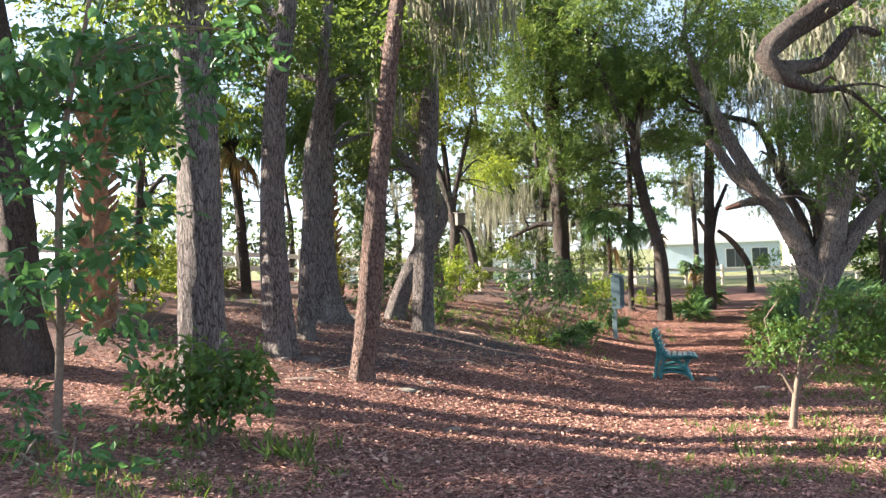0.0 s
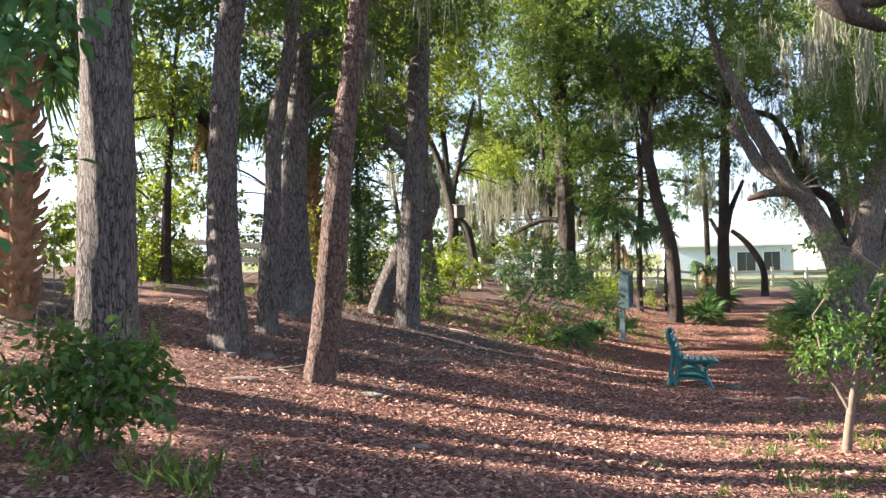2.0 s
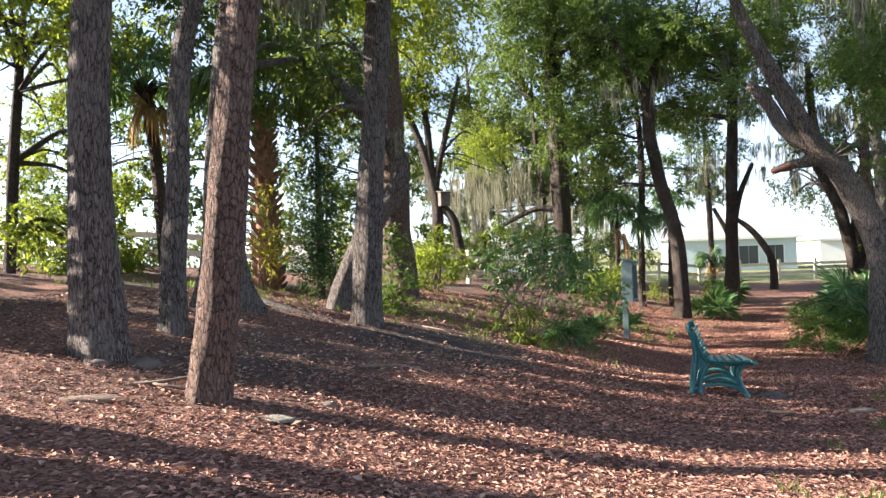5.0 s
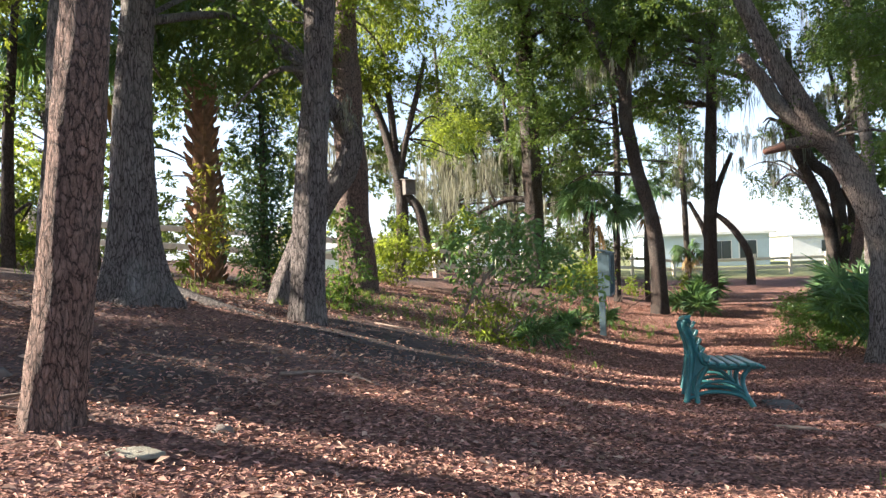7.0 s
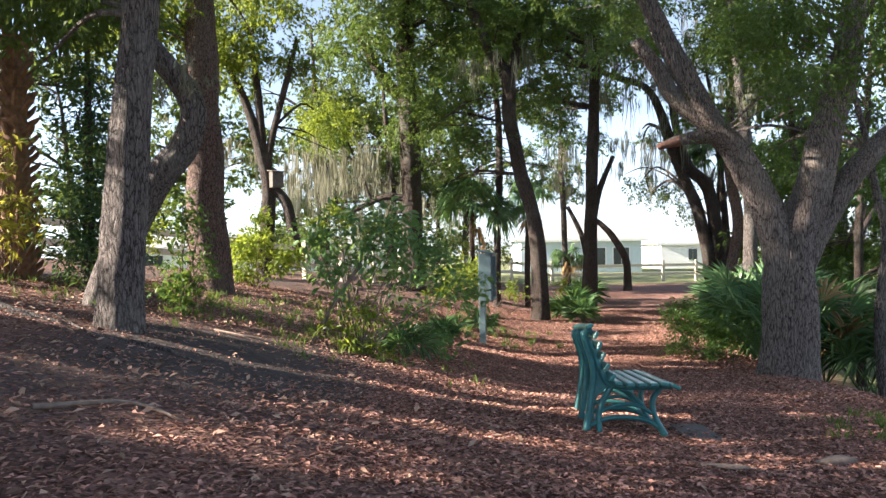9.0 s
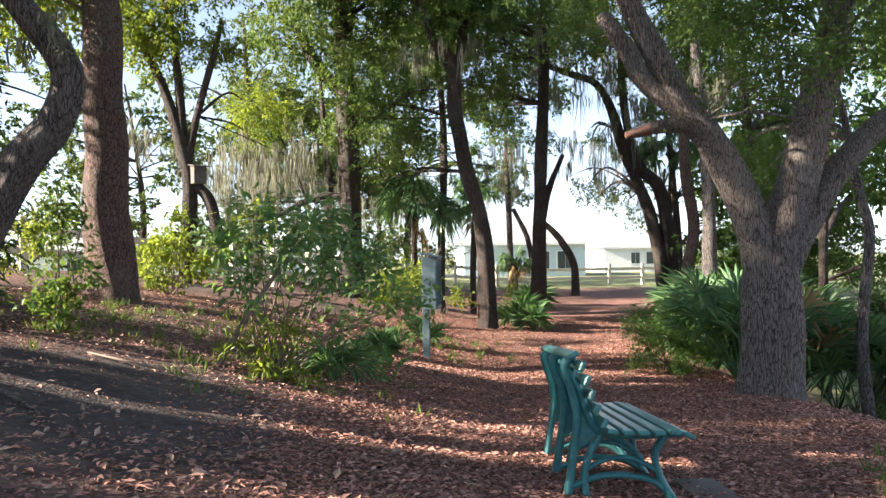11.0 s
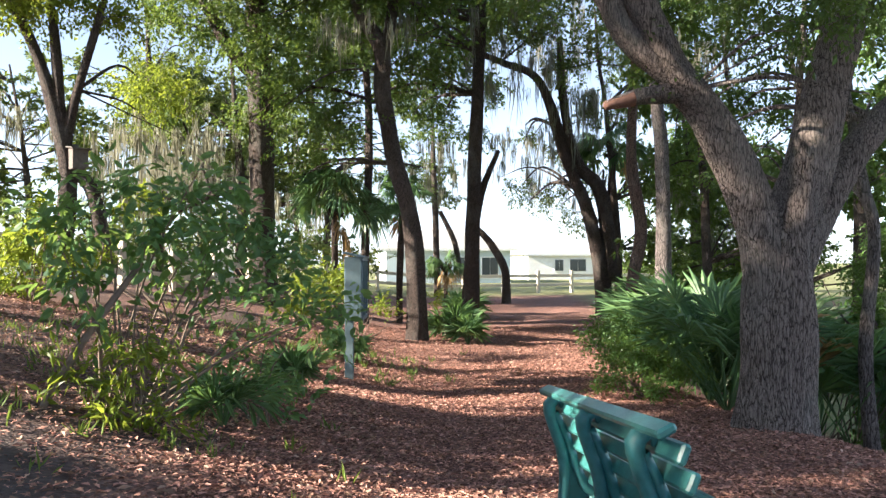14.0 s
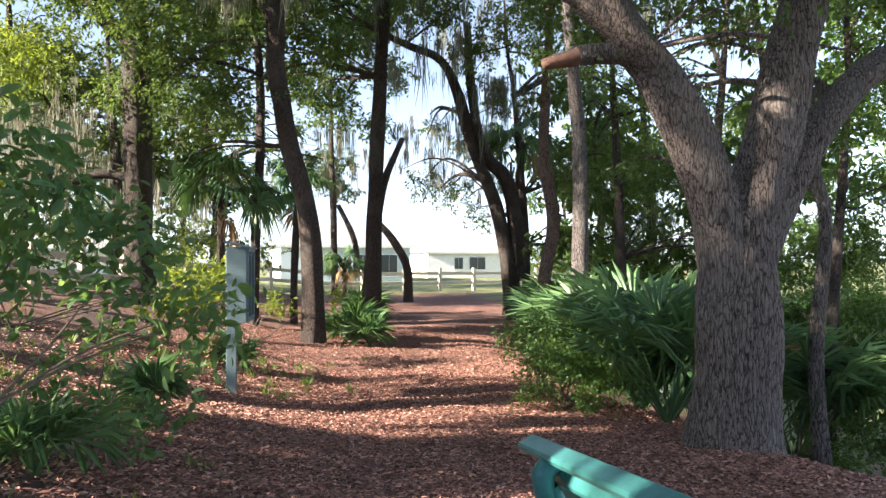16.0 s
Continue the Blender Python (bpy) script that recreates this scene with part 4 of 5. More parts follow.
# ---- notice case ----
def build_sign():
    x, y = 5.2, 24.45
    s = thing("notice_case", (x, y, gz(x, y)), "grey-green notice case on a square post beside the path", "sign")
    part("post", block(0.13, 0.13, 1.0, (-0.01, -0.26, 0.45)), SIGN_PAINT, s)
    part("side_panel", block(0.26, 0.035, 0.98, (0.06, -0.40, 1.41)), SIGN_PAINT, s)
    part("side_panel", block(0.26, 0.035, 0.98, (0.06, 0.40, 1.41)), SIGN_PAINT, s)
    part("back_panel", block(0.03, 0.77, 0.98, (-0.055, 0, 1.41)), SIGN_PAINT, s)
    part("bottom_panel", block(0.23, 0.77, 0.035, (0.065, 0, 0.935)), SIGN_PAINT, s)
    part("roof_panel", block(0.34, 0.92, 0.03, (0.07, 0, 1.93), pose(0, 0, 0, 0, 13, 0)), SIGN_PAINT, s)
    part("notice_board", block(0.02, 0.76, 0.9, (0.02, 0, 1.41)), BOARD_GREEN, s, "dark green backing board")
    for dy, dz, sy, sz in ((0, 0.46, 0.82, 0.06), (0, -0.46, 0.82, 0.06), (0.385, 0, 0.05, 0.86), (-0.385, 0, 0.05, 0.86), (0, 0, 0.04, 0.86)):
        part("door_frame", block(0.03, sy, sz, (0.2, dy, 1.41 + dz)), SIGN_PAINT, s)
    s.rotation_euler = (0, 0, radians(-20))


build_sign()


# ---- fence ----
def build_fence(corners):
    f = thing("rail_fence", (corners[0][0], corners[0][1], gz(*corners[0])), "pale split-rail wooden fence with two rails", "fence")
    o = np.array(f.location)
    for a, b in zip(corners, corners[1:]):
        n = max(1, round(math.dist(a, b) / 2.3))
        pts = [(a[0] + (b[0] - a[0]) * i / n, a[1] + (b[1] - a[1]) * i / n) for i in range(n + 1)]
        for i, (x, y) in enumerate(pts[:-1]):
            z = gz(x, y)
            ang = math.atan2(b[1] - a[1], b[0] - a[0])
            part("post", block(0.17, 0.17, 1.5, (x - o[0], y - o[1], z - o[2] + 0.5), pose(0, 0, 0, 0, 0, math.degrees(ang)), 0.02), FENCE_WOOD, f)
            x2, y2 = pts[i + 1]
            z2 = gz(x2, y2)
            for h in (0.45, 0.95):
                m = Vector(((x + x2) / 2 - o[0], (y + y2) / 2 - o[1], (z + z2) / 2 - o[2] + h))
                ln = math.dist((x, y, z), (x2, y2, z2))
                tilt = math.degrees(math.atan2(z2 - z, math.dist((x, y), (x2, y2))))
                part("rail", block(ln + 0.1, 0.06, 0.17, m, pose(0, 0, 0, 0, 0, math.degrees(ang)) @ pose(0, 0, 0, 0, -tilt, 0), 0.012), FENCE_WOOD, f)


build_fence([(-20, 25), (-1.0, 30.5), (13, 51.0), (20.4, 52.0), (36, 53.5)])


# ---- houses ----
def build_house(name, label, place, turn, w, d, h, rise, wall_mat, windows, hip=False):
    x, y = place
    t = thing(name, (x, y, -1.1), label, "house")
    th = 0.2
    part("wall", block(w, th, h, (w / 2, 0, h / 2), None, 0), wall_mat, t)
    part("wall", block(w, th, h, (w / 2, d, h / 2), None, 0), wall_mat, t)
    for u in (th / 2, w - th / 2):
        part("wall", block(th - 0.004, d - th, h, (u, d / 2, h / 2), None, 0), wall_mat, t)
    bm = bmesh.new()
    e = 0.5
    inset = d / 2 if hip else 0
    c = [(-e, -e, h), (w + e, -e, h), (w + e, d + e, h), (-e, d + e, h), (-e + inset, d / 2, h + rise), (w + e - inset, d / 2, h + rise)]
    vs = [bm.verts.new(p) for p in c]
    for q in ((0, 1, 5, 4), (2, 3, 4, 5), (1, 2, 5), (3, 0, 4), (3, 2, 1, 0)):
        bm.faces.new([vs[i] for i in q])
    part("roof", bm, ROOF, t)
    part("fascia", block(w + 2 * e, 0.05, 0.2, (w / 2, -e - 0.02, h - 0.02), None, 0), TRIM, t)
    for u, z, ww, hh in windows:
        o = part("window", block(ww + 0.16, 0.08, hh + 0.16, (u, -th / 2 - 0.03, z), None, 0), TRIM, t)
        part("pane", block(ww / 2 - 0.03, 0.06, hh, (u - ww / 4, -th / 2 - 0.06, z), None, 0), GLASS_DARK, o)
        part("pane", block(ww / 2 - 0.03, 0.06, hh, (u + ww / 4, -th / 2 - 0.06, z), None, 0), GLASS_DARK, o)
    t.rotation_euler = (0, 0, radians(turn))
    return t


build_house("house", "pale blue single-storey house with a grey roof and screened porch", (20.7, 76.0), -10, 10.6, 9, 2.9, 1.9, WALL_BLUE, [(6.6, 1.35, 1.6, 1.7), (8.8, 1.35, 1.4, 1.7)], True)
build_house("house", "white single-storey house with a low roof and dark windows", (38.2, 85.0), -10, 9.5, 9, 2.6, 0.9, WALL_WHITE, [(3.2, 1.5, 0.9, 1.1), (5.2, 1.5, 1.7, 1.2)])
build_house("house", "long low white house behind the fence", (-14.0, 75.0), 8, 24, 9, 2.5, 1.2, WALL_WHITE, [(4, 1.4, 1.4, 1.2), (9, 1.4, 1.4, 1.2), (15, 1.4, 1.4, 1.2)])


# ---- palms, shrubs ----
def fan_leaf(hub, out, size, rng, blades=26, droop=0.22):
    """A fan of long folded blades round a hub, facing along out."""
    out = unit(np.asarray(out, float))
    side = unit(np.cross(out, [0, 0, 1.0]) + 1e-6)
    roll = rng.normal() * 0.55
    side = unit(side * math.cos(roll) + np.cross(out, side) * math.sin(roll))
    up = np.cross(side, out)
    a = np.linspace(-1.9, 1.9, blades) + rng.normal(size=blades) * 0.04
    d = unit(np.cos(a)[:, None] * out + np.sin(a)[:, None] * side + up * 0.1 * rng.normal(size=(blades, 1)))
    L = size * (0.75 + 0.3 * np.cos(a * 0.6)) * rng.uniform(0.85, 1.1, blades)
    w = 0.034 * size / 0.7
    across = unit(np.cross(d, up))
    base, mid = hub + d * 0.03, hub + d * L[:, None] * 0.55 + up * 0.05 * size
    tip = hub + d * L[:, None] - np.array([0, 0, 1.0]) * (droop * L * rng.uniform(0.3, 1.3, blades))[:, None]
    v = np.stack([base, mid + across * w - up * w * 0.4, mid + up * w * 0.4, mid - across * w - up * w * 0.4, tip], 1).reshape(-1, 3)
    o = np.arange(blades)[:, None] * 5
    f = np.concatenate([o + [0, 1, 2], o + [0, 2, 3], o + [1, 4, 2], o + [2, 4, 3]], 1).reshape(-1, 3)
    return v, f


def palmetto(x, y, fans, size, stalk, seed, label="saw palmetto clump with stiff fan leaves", lean=0.8, hub_z=0.0, name="palmetto"):
    rng = np.random.RandomState(seed)
    z = gz(x, y)
    t = thing(name, (x, y, z), label, "palmetto", "palmettos")
    for i in range(fans):
        a = 6.283 * i / fans + rng.normal() * 0.25
        tilt = rng.uniform(0.25, lean)
        d = np.array([math.cos(a) * math.sin(tilt), math.sin(a) * math.sin(tilt), math.cos(tilt)])
        h = np.array([x, y, z + hub_z]) + d * stalk * rng.uniform(0.7, 1.15)
        m = np.array([x, y, z + hub_z]) + d * stalk * 0.5 + [0, 0, 0.06]
        st = part_np("leaf_stalk", tube([(x, y, z + hub_z - 0.03, 0.014), (*m, 0.012), (*h, 0.009)], 5, 0.2), FROND, t)
        o = d + np.array([math.cos(a), math.sin(a), -0.1]) * 0.35
        part_np("fan_leaf", fan_leaf(h, o, size * rng.uniform(0.8, 1.15), rng), FROND if rng.uniform() > 0.02 else FROND_DRY, t)
    return t


def palm(name, label, spine, fans, size, seed, dead=10, boots=True, splay=1.75):
    """A cabbage palm: a trunk clad in crossed leaf boots, a head of fan leaves, dry ones hanging under it."""
    rng = np.random.RandomState(seed)
    p0 = spine[0]
    g = gz(p0[0], p0[1])
    t = thing(name, (p0[0], p0[1], g), label, "palm tree", "palms")
    spine = [(p0[0], p0[1], g - 0.2, p0[3])] + list(spine)
    part_np("trunk", tube(spine, 18, 0.1, 0.08, 0, seed), BARK_PALM if boots else BARK_DARK, t, smooth=True)
    s = spline(spine, 0.14)
    for i, (x, y, z, r) in enumerate(s[3:] if boots else s[-2:]):
        for q in range(5):
            a = q * 1.2566 + i * 0.63
            o = np.array([math.cos(a), math.sin(a), 0])
            b = np.array([x, y, z])
            k = b + o * r * 0.9
            e = b + o * (r + rng.uniform(0.09, 0.2)) + [0, 0, rng.uniform(0.12, 0.24)]
            part_np("leaf_boot", tube([(*k, 0.05), (*((k + e) / 2 + o * 0.02), 0.042), (*e, 0.018)], 5, 0.12), BARK_PALM if boots else BARK_DARK, t)
    x, y, z, r = spine[-1]
    for i in range(fans + dead):
        a = rng.uniform(0, 6.283)
        dry = i >= fans
        tilt = rng.uniform(2.1, 2.7) if dry else rng.uniform(0.15, splay)
        d = np.array([math.cos(a) * math.sin(tilt), math.sin(a) * math.sin(tilt), math.cos(tilt)])
        ln = size * rng.uniform(0.7, 1.1) * (0.7 if dry else 1.0)
        h = np.array([x, y, z]) + d * ln
        m = np.array([x, y, z]) + d * ln * 0.5 + [0, 0, 0.1]
        mat = FROND_DRY if dry else FROND
        part_np("leaf_stalk", tube([(x, y, z, 0.022), (*m, 0.018), (*h, 0.012)], 5, 0.25), mat, t)
        part_np("fan_leaf", fan_leaf(h, d + [0, 0, -0.45], size * 0.8, rng, 32, 0.6), mat, t)
    return t


def shrub(name, label, x, y, blobs, material, leaf=0.07, cover=1.7, stems=6, seed=0, slim=0.5, group="shrubs", spread=0.2, thick=0.012, leaves=leaf_set, per=18):
    rng = np.random.RandomState(seed)
    z = gz(x, y)
    t = thing(name, (x, y, z), label, "shrub", group)
    for i in range(max(stems, len(blobs))):
        b = blobs[i % len(blobs)]
        e = np.array(b[:3]) + rng.normal(size=3) * b[3] * 0.4
        s = np.array([x, y, z - 0.05]) + rng.normal(size=3) * [0.1, 0.1, 0]
        m = s * 0.45 + e * 0.55 + rng.normal(size=3) * 0.06 + [0, 0, 0.1]
        part_np("stem", tube([(*s, thick), (*m, thick * 0.7), (*e, thick * 0.3)], 6, 0.15, 0.05), TWIG, t)
    part_np("leaves", foliage(blobs, leaf, cover, seed, 0.85, 0.3, slim, spread, per, leaves), material, t)
    return t


palm("cabbage_palm", "cabbage palm with ragged brown leaf boots, lit by the sun", [(-2.95, 21.12, 0.34, 0.245), (-2.98, 21.11, 2.06, 0.20), (-3.0, 21.1, 4.1, 0.17)], 13, 1.15, 41, 0, splay=1.0)
palm("cabbage_palm", "leaning cabbage palm with a full head of fan leaves", [(-5.41, 22.0, 0.57, 0.145), (-5.52, 21.98, 3.0, 0.133), (-5.74, 21.96, 4.82, 0.133)], 18, 0.95, 42, 3, False)
palm("cabbage_palm", "old cabbage palm with thick reddish leaf boots", [(-5.21, 12.0, 0.6, 0.196), (-5.16, 11.99, 2.18, 0.181), (-5.13, 11.98, 3.84, 0.166)], 12, 1.0, 43, 0)
palm("cabbage_palm", "young dark cabbage palm behind the notice case", [(7.37, 35.38, -0.9, 0.1), (7.0, 33.8, 2.0, 0.09)], 18, 0.95, 44, 1, False)
palm("cabbage_palm", "young dark cabbage palm among the trunks", [(9.3, 35.2, -0.1, 0.1), (9.4, 35.2, 2.3, 0.1)], 14, 0.8, 45, 1, False)
palm("cabbage_palm", "small fan palm on a thin stem near the fence", [(11.9, 38.2, -1.1, 0.07), (11.9, 38.2, 0.45, 0.06)], 14, 0.5, 46, 3, False)
palm("cabbage_palm", "cabbage palm head among the far trunks", [(17.2, 36.5, 0.2, 0.12), (17.5, 36.3, 4.4, 0.12)], 14, 0.9, 47, 1, False)

for i, (x, y, n, size, stalk) in enumerate(((9.7, 21.1, 15, 0.8, 1.5), (10.7, 22.7, 16, 0.9, 1.3), (11.4, 23.6, 17, 0.95, 1.6), (12.0, 25.3, 16, 0.95, 1.4), (12.9, 25.1, 17, 0.95, 1.8), (13.5, 27.6, 16, 0.95, 1.6), (13.0, 26.6, 14, 0.9, 1.3),
                                            (14.7, 29.4, 16, 1.0, 1.5), (16.4, 32.8, 14, 0.95, 1.1), (11.7, 22.3, 15, 0.9, 1.7), (12.5, 24.0, 15, 0.95, 1.7), (13.9, 29.0, 12, 0.8, 0.9), (15.4, 31.2, 13, 0.9, 1.2), (11.6, 25.0, 10, 0.75, 0.7),
                                            (12.8, 27.9, 9, 0.7, 0.6), (9.6, 31.7, 9, 0.75, 0.5), (9.6, 30.4, 8, 0.65, 0.4), (12.2, 21.3, 13, 0.9, 1.4), (3.75, 21.6, 8, 0.42, 0.3), (5.7, 26.6, 7, 0.45, 0.3), (12.0, 36.6, 9, 0.8, 0.5), (2.75, 19.0, 8, 0.42, 0.28), (13.0, 22.8, 13, 0.9, 1.5))):
    palmetto(x, y, n, size, stalk, 60 + i)

shrub("leafy_shrub", "low dark-green leafy shrub in front of the trunks", -2.1, 7.2, [(-2.1, 7.2, 0.5, 0.38), (-2.5, 7.1, 0.4, 0.3), (-1.8, 7.3, 0.4, 0.31), (-2.1, 7.1, 0.2, 0.3), (-2.4, 7.3, 0.7, 0.21), (-1.8, 7.3, 0.6, 0.23)], LEAF_SHRUB, 0.08, 1.7, 10, 70, leaves=oval_set, per=14)
tree("small_tree", "young tree with a pale slender stem and small bright leaves", [[(3.98, 9.35, -0.75, 0.045), (4.02, 9.34, -0.35, 0.036), (4.1, 9.33, 0.1, 0.03), (4.25, 9.3, 0.6, 0.022)], [(4.05, 9.34, -0.2, 0.022), (4.4, 9.25, 0.15, 0.018), (4.8, 9.2, 0.5, 0.01)], [(4.03, 9.34, -0.3, 0.02), (3.85, 9.4, 0.1, 0.016), (3.75, 9.45, 0.6, 0.008)]],
     [(4.0, 9.3, 0.45, 0.36), (4.5, 9.3, 0.25, 0.42), (4.95, 9.2, 0.35, 0.45), (4.0, 9.4, 0.95, 0.22), (4.5, 9.3, 0.75, 0.34), (5.0, 9.2, 0.8, 0.34), (3.7, 9.3, 0.2, 0.24), (5.0, 9.2, -0.1, 0.28), (3.9, 9.5, 1.3, 0.16)], TWIG, LEAF_SHRUB, leaf=0.06, cover=1.5, sides=12, seed=71, limbs=0.007, droop=0.3, slim=0.5, spread=0.16, per=18, flare=0.3, grow=0.5, step=0.05)
shrub("broadleaf_shrub", "wide arching shrub with large drooping leaves by the path", 2.0, 18.45, [(1.6, 18.5, 0.9, 0.34), (2.0, 18.8, 1.1, 0.35), (2.5, 18.7, 1.1, 0.39), (2.9, 18.8, 0.9, 0.35), (2.2, 18.4, 0.7, 0.37), (2.7, 18.6, 0.5, 0.35), (1.7, 18.2, 0.5, 0.29), (3.3, 19.1, 0.7, 0.32), (3.5, 19.2, 0.2, 0.29), (3.8, 19.3, 0.1, 0.25), (3.2, 19.1, 0.3, 0.24)], LEAF_ARCH, 0.11, 1.25, 16, 72, slim=0.42, spread=0.34, leaves=oval_set, per=14)
shrub("fern_clump", "low ferny undergrowth with yellowing stems", 2.1, 18.2, [(1.9, 18.1, -0.4, 0.33), (1.7, 18.2, -0.2, 0.25), (2.2, 18.2, -0.5, 0.26), (2.1, 18.2, 0.0, 0.33)], LEAF_SUN_TINT, 0.10, 1.0, 12, 73, slim=0.3)
shrub("leafy_shrub", "dark leafy undergrowth below the arching shrub", 3.1, 19.6, [(3.1, 19.6, -0.4, 0.42), (3.5, 19.8, -0.6, 0.3), (2.8, 19.5, -0.5, 0.29)], LEAF_ARCH, 0.10, 0.9, 10, 74)
shrub("leafy_shrub", "slender bright-green shrub beside the grey trunk", -0.3, 19.4, [(-0.2, 19.2, 1.1, 0.31), (-0.2, 19.2, 0.5, 0.38), (-0.3, 19.2, 0.1, 0.34), (-0.3, 19.2, 1.5, 0.19)], LEAF_SHRUB, 0.09, 1.8, 8, 75)
shrub("leafy_shrub", "sunlit yellow-green shrub around the forked tree", 0.3, 26.8, [(0.3, 27.0, 1.1, 0.53), (0.1, 27.0, 0.4, 0.55), (0.8, 26.8, 0.6, 0.44), (-0.1, 27.1, 0.9, 0.33), (0.5, 27.0, 1.6, 0.28)], LEAF_SUN_TINT, 0.12, 1.7, 10, 76)
shrub("leafy_shrub", "bushy green undergrowth at the back of the bank", 2.6, 27.0, [(0.2, 28.3, 0.9, 0.63), (1.2, 28.1, 0.7, 0.56), (2.1, 25.9, 1.6, 0.44), (5.1, 26.4, 0.0, 0.54), (6.1, 28.2, 0.2, 0.52)], LEAF_SUN_TINT, 0.12, 1.6, 10, 77)
shrub("leafy_shrub", "low bush of small leaves edging the path", 9.1, 22.3, [(8.7, 22.4, -0.8, 0.41), (9.0, 22.0, -0.8, 0.44), (9.3, 21.5, -0.9, 0.35), (9.3, 23.7, -0.6, 0.38), (9.3, 22.6, -0.5, 0.39), (9.8, 22.3, -0.6, 0.39), (8.5, 22.1, -1.1, 0.25), (9.0, 21.7, -1.2, 0.28)], LEAF_SHRUB, 0.06, 2.2, 14, 78)
shrub("leafy_shrub", "tangled green undergrowth in the ditch", 12.0, 21.0, [(13.9, 22.5, -0.4, 0.55), (13.9, 21.9, -0.9, 0.62), (13.9, 21.3, -0.3, 0.68), (13.1, 21.8, -1.1, 0.51), (13.2, 21.2, -1.7, 0.57), (13.1, 20.6, -1.2, 0.54), (12.4, 21.0, -2.2, 0.39)], LEAF_SHRUB, 0.09, 1.9, 12, 79)
shrub("leafy_shrub", "dark thicket of small leaves behind the great oak", 13.5, 23.0, [(15.4, 23.9, 0.3, 0.63), (16.7, 24.3, 1.0, 0.79), (16.5, 23.3, 0.7, 0.84), (15.0, 21.9, -0.4, 0.73), (13.7, 22.6, -0.9, 0.41), (12.7, 20.3, -1.8, 0.59), (11.8, 20.2, -2.1, 0.42), (12.7, 21.4, -1.9, 0.4), (11.3, 20.5, -2.3, 0.32), (14.1, 21.3, -1.0, 0.59)], LEAF_SHRUB, 0.085, 2.0, 12, 85)
shrub("leafy_shrub", "tall sunlit bushes screening the far houses", 5.5, 39.0, [(0.2, 42.5, 1.3, 0.84), (2.1, 42.2, 1.4, 1.08), (4.1, 42.8, 1.6, 1.11), (5.8, 42.5, 1.7, 0.99), (7.6, 40.2, 1.2, 0.93), (8.3, 38.0, 0.9, 0.76), (9.4, 38.8, 0.7, 0.63), (2.8, 38.0, 0.5, 0.74), (6.2, 37.4, 0.5, 0.74)], LEAF_BACK, 0.15, 1.3, 12, 86, spread=0.35)
shrub("leafy_shrub", "bushes closing the view past the palmettos", 16.0, 33.0, [(19.7, 38.6, 0.8, 0.59), (20.0, 37.3, 1.1, 0.82), (20.0, 35.1, 1.0, 0.86), (19.8, 32.9, 0.9, 0.79), (18.7, 30.1, 0.7, 0.7), (17.4, 27.4, 0.4, 0.6), (17.7, 28.3, 1.7, 0.63)], LEAF_OAK, 0.13, 2.4, 12, 87, spread=0.3)
shrub("leafy_shrub", "bushes along the rail fence", -4.5, 31.0, [(-11.3, 33.8, 2.2, 0.79), (-9.6, 33.8, 1.8, 0.79), (-7.0, 31.7, 1.5, 0.64), (-5.0, 32.7, 2.4, 0.86), (-3.4, 33.7, 2.0, 0.79), (-0.5, 33.6, 1.1, 0.69), (1.3, 35.6, 1.3, 0.74)], LEAF_BACK, 0.14, 1.3, 12, 88, spread=0.3)
shrub("leafy_shrub", "low green plants behind the notice case", 6.6, 29.5, [(5.2, 28.1, 0.2, 0.51), (5.9, 28.9, 0.2, 0.47), (7.7, 31.5, -0.5, 0.39), (4.6, 26.2, -0.2, 0.34), (11.9, 38.7, -0.7, 0.53)], LEAF_SUN_TINT, 0.11, 1.5, 10, 80)
shrub("leafy_shrub", "dense green shrubs along the back fence", -5.5, 23.5, [(-8.1, 21.8, 1.9, 0.84), (-7.2, 22.8, 2.0, 0.76), (-6.9, 20.8, 1.0, 0.56), (-6.1, 21.8, 1.2, 0.54), (-8.8, 22.8, 3.2, 0.89), (-7.1, 23.8, 2.8, 0.67), (-7.0, 21.7, 1.2, 0.68), (-6.7, 22.7, 1.1, 0.54), (-6.9, 20.7, 0.8, 0.53), (-3.8, 22.7, 0.8, 0.36), (-1.9, 25.7, 1.2, 0.56), (-2.3, 24.7, 0.7, 0.4)], LEAF_SUN_TINT, 0.11, 1.7, 12, 81)
shrub("leafy_shrub", "weedy shrubs around the old trunk", -4.6, 11.6, [(-5.2, 13.0, 1.7, 0.64), (-5.2, 14.0, 1.2, 0.59), (-5.5, 12.0, 1.2, 0.42), (-5.1, 10.0, 1.0, 0.35), (-5.5, 16.0, 1.5, 0.56)], LEAF_SUN_TINT, 0.10, 1.3, 10, 82)
shrub("vine", "yellow-green vine climbing the palm trunk", -3.06, 20.92, [(-2.9, 20.2, 1.9, 0.22), (-2.7, 20.1, 1.5, 0.26), (-2.8, 20.1, 1.0, 0.3), (-2.5, 20.2, 1.2, 0.2), (-3.0, 20.2, 1.3, 0.2), (-2.8, 20.2, 2.3, 0.16)], VINE, 0.13, 1.2, 8, 83, slim=0.35)
shrub("low_herbs", "leafy weeds in the shade beside the sapling", -3.0, 6.2, [(-3.2, 6.2, 0.1, 0.26), (-2.6, 5.8, 0.1, 0.25), (-2.2, 5.6, 0.0, 0.2), (-3.5, 6.6, 0.5, 0.19), (-2.7, 5.5, 0.0, 0.23)], LEAF_BROAD, 0.10, 1.1, 10, 84)


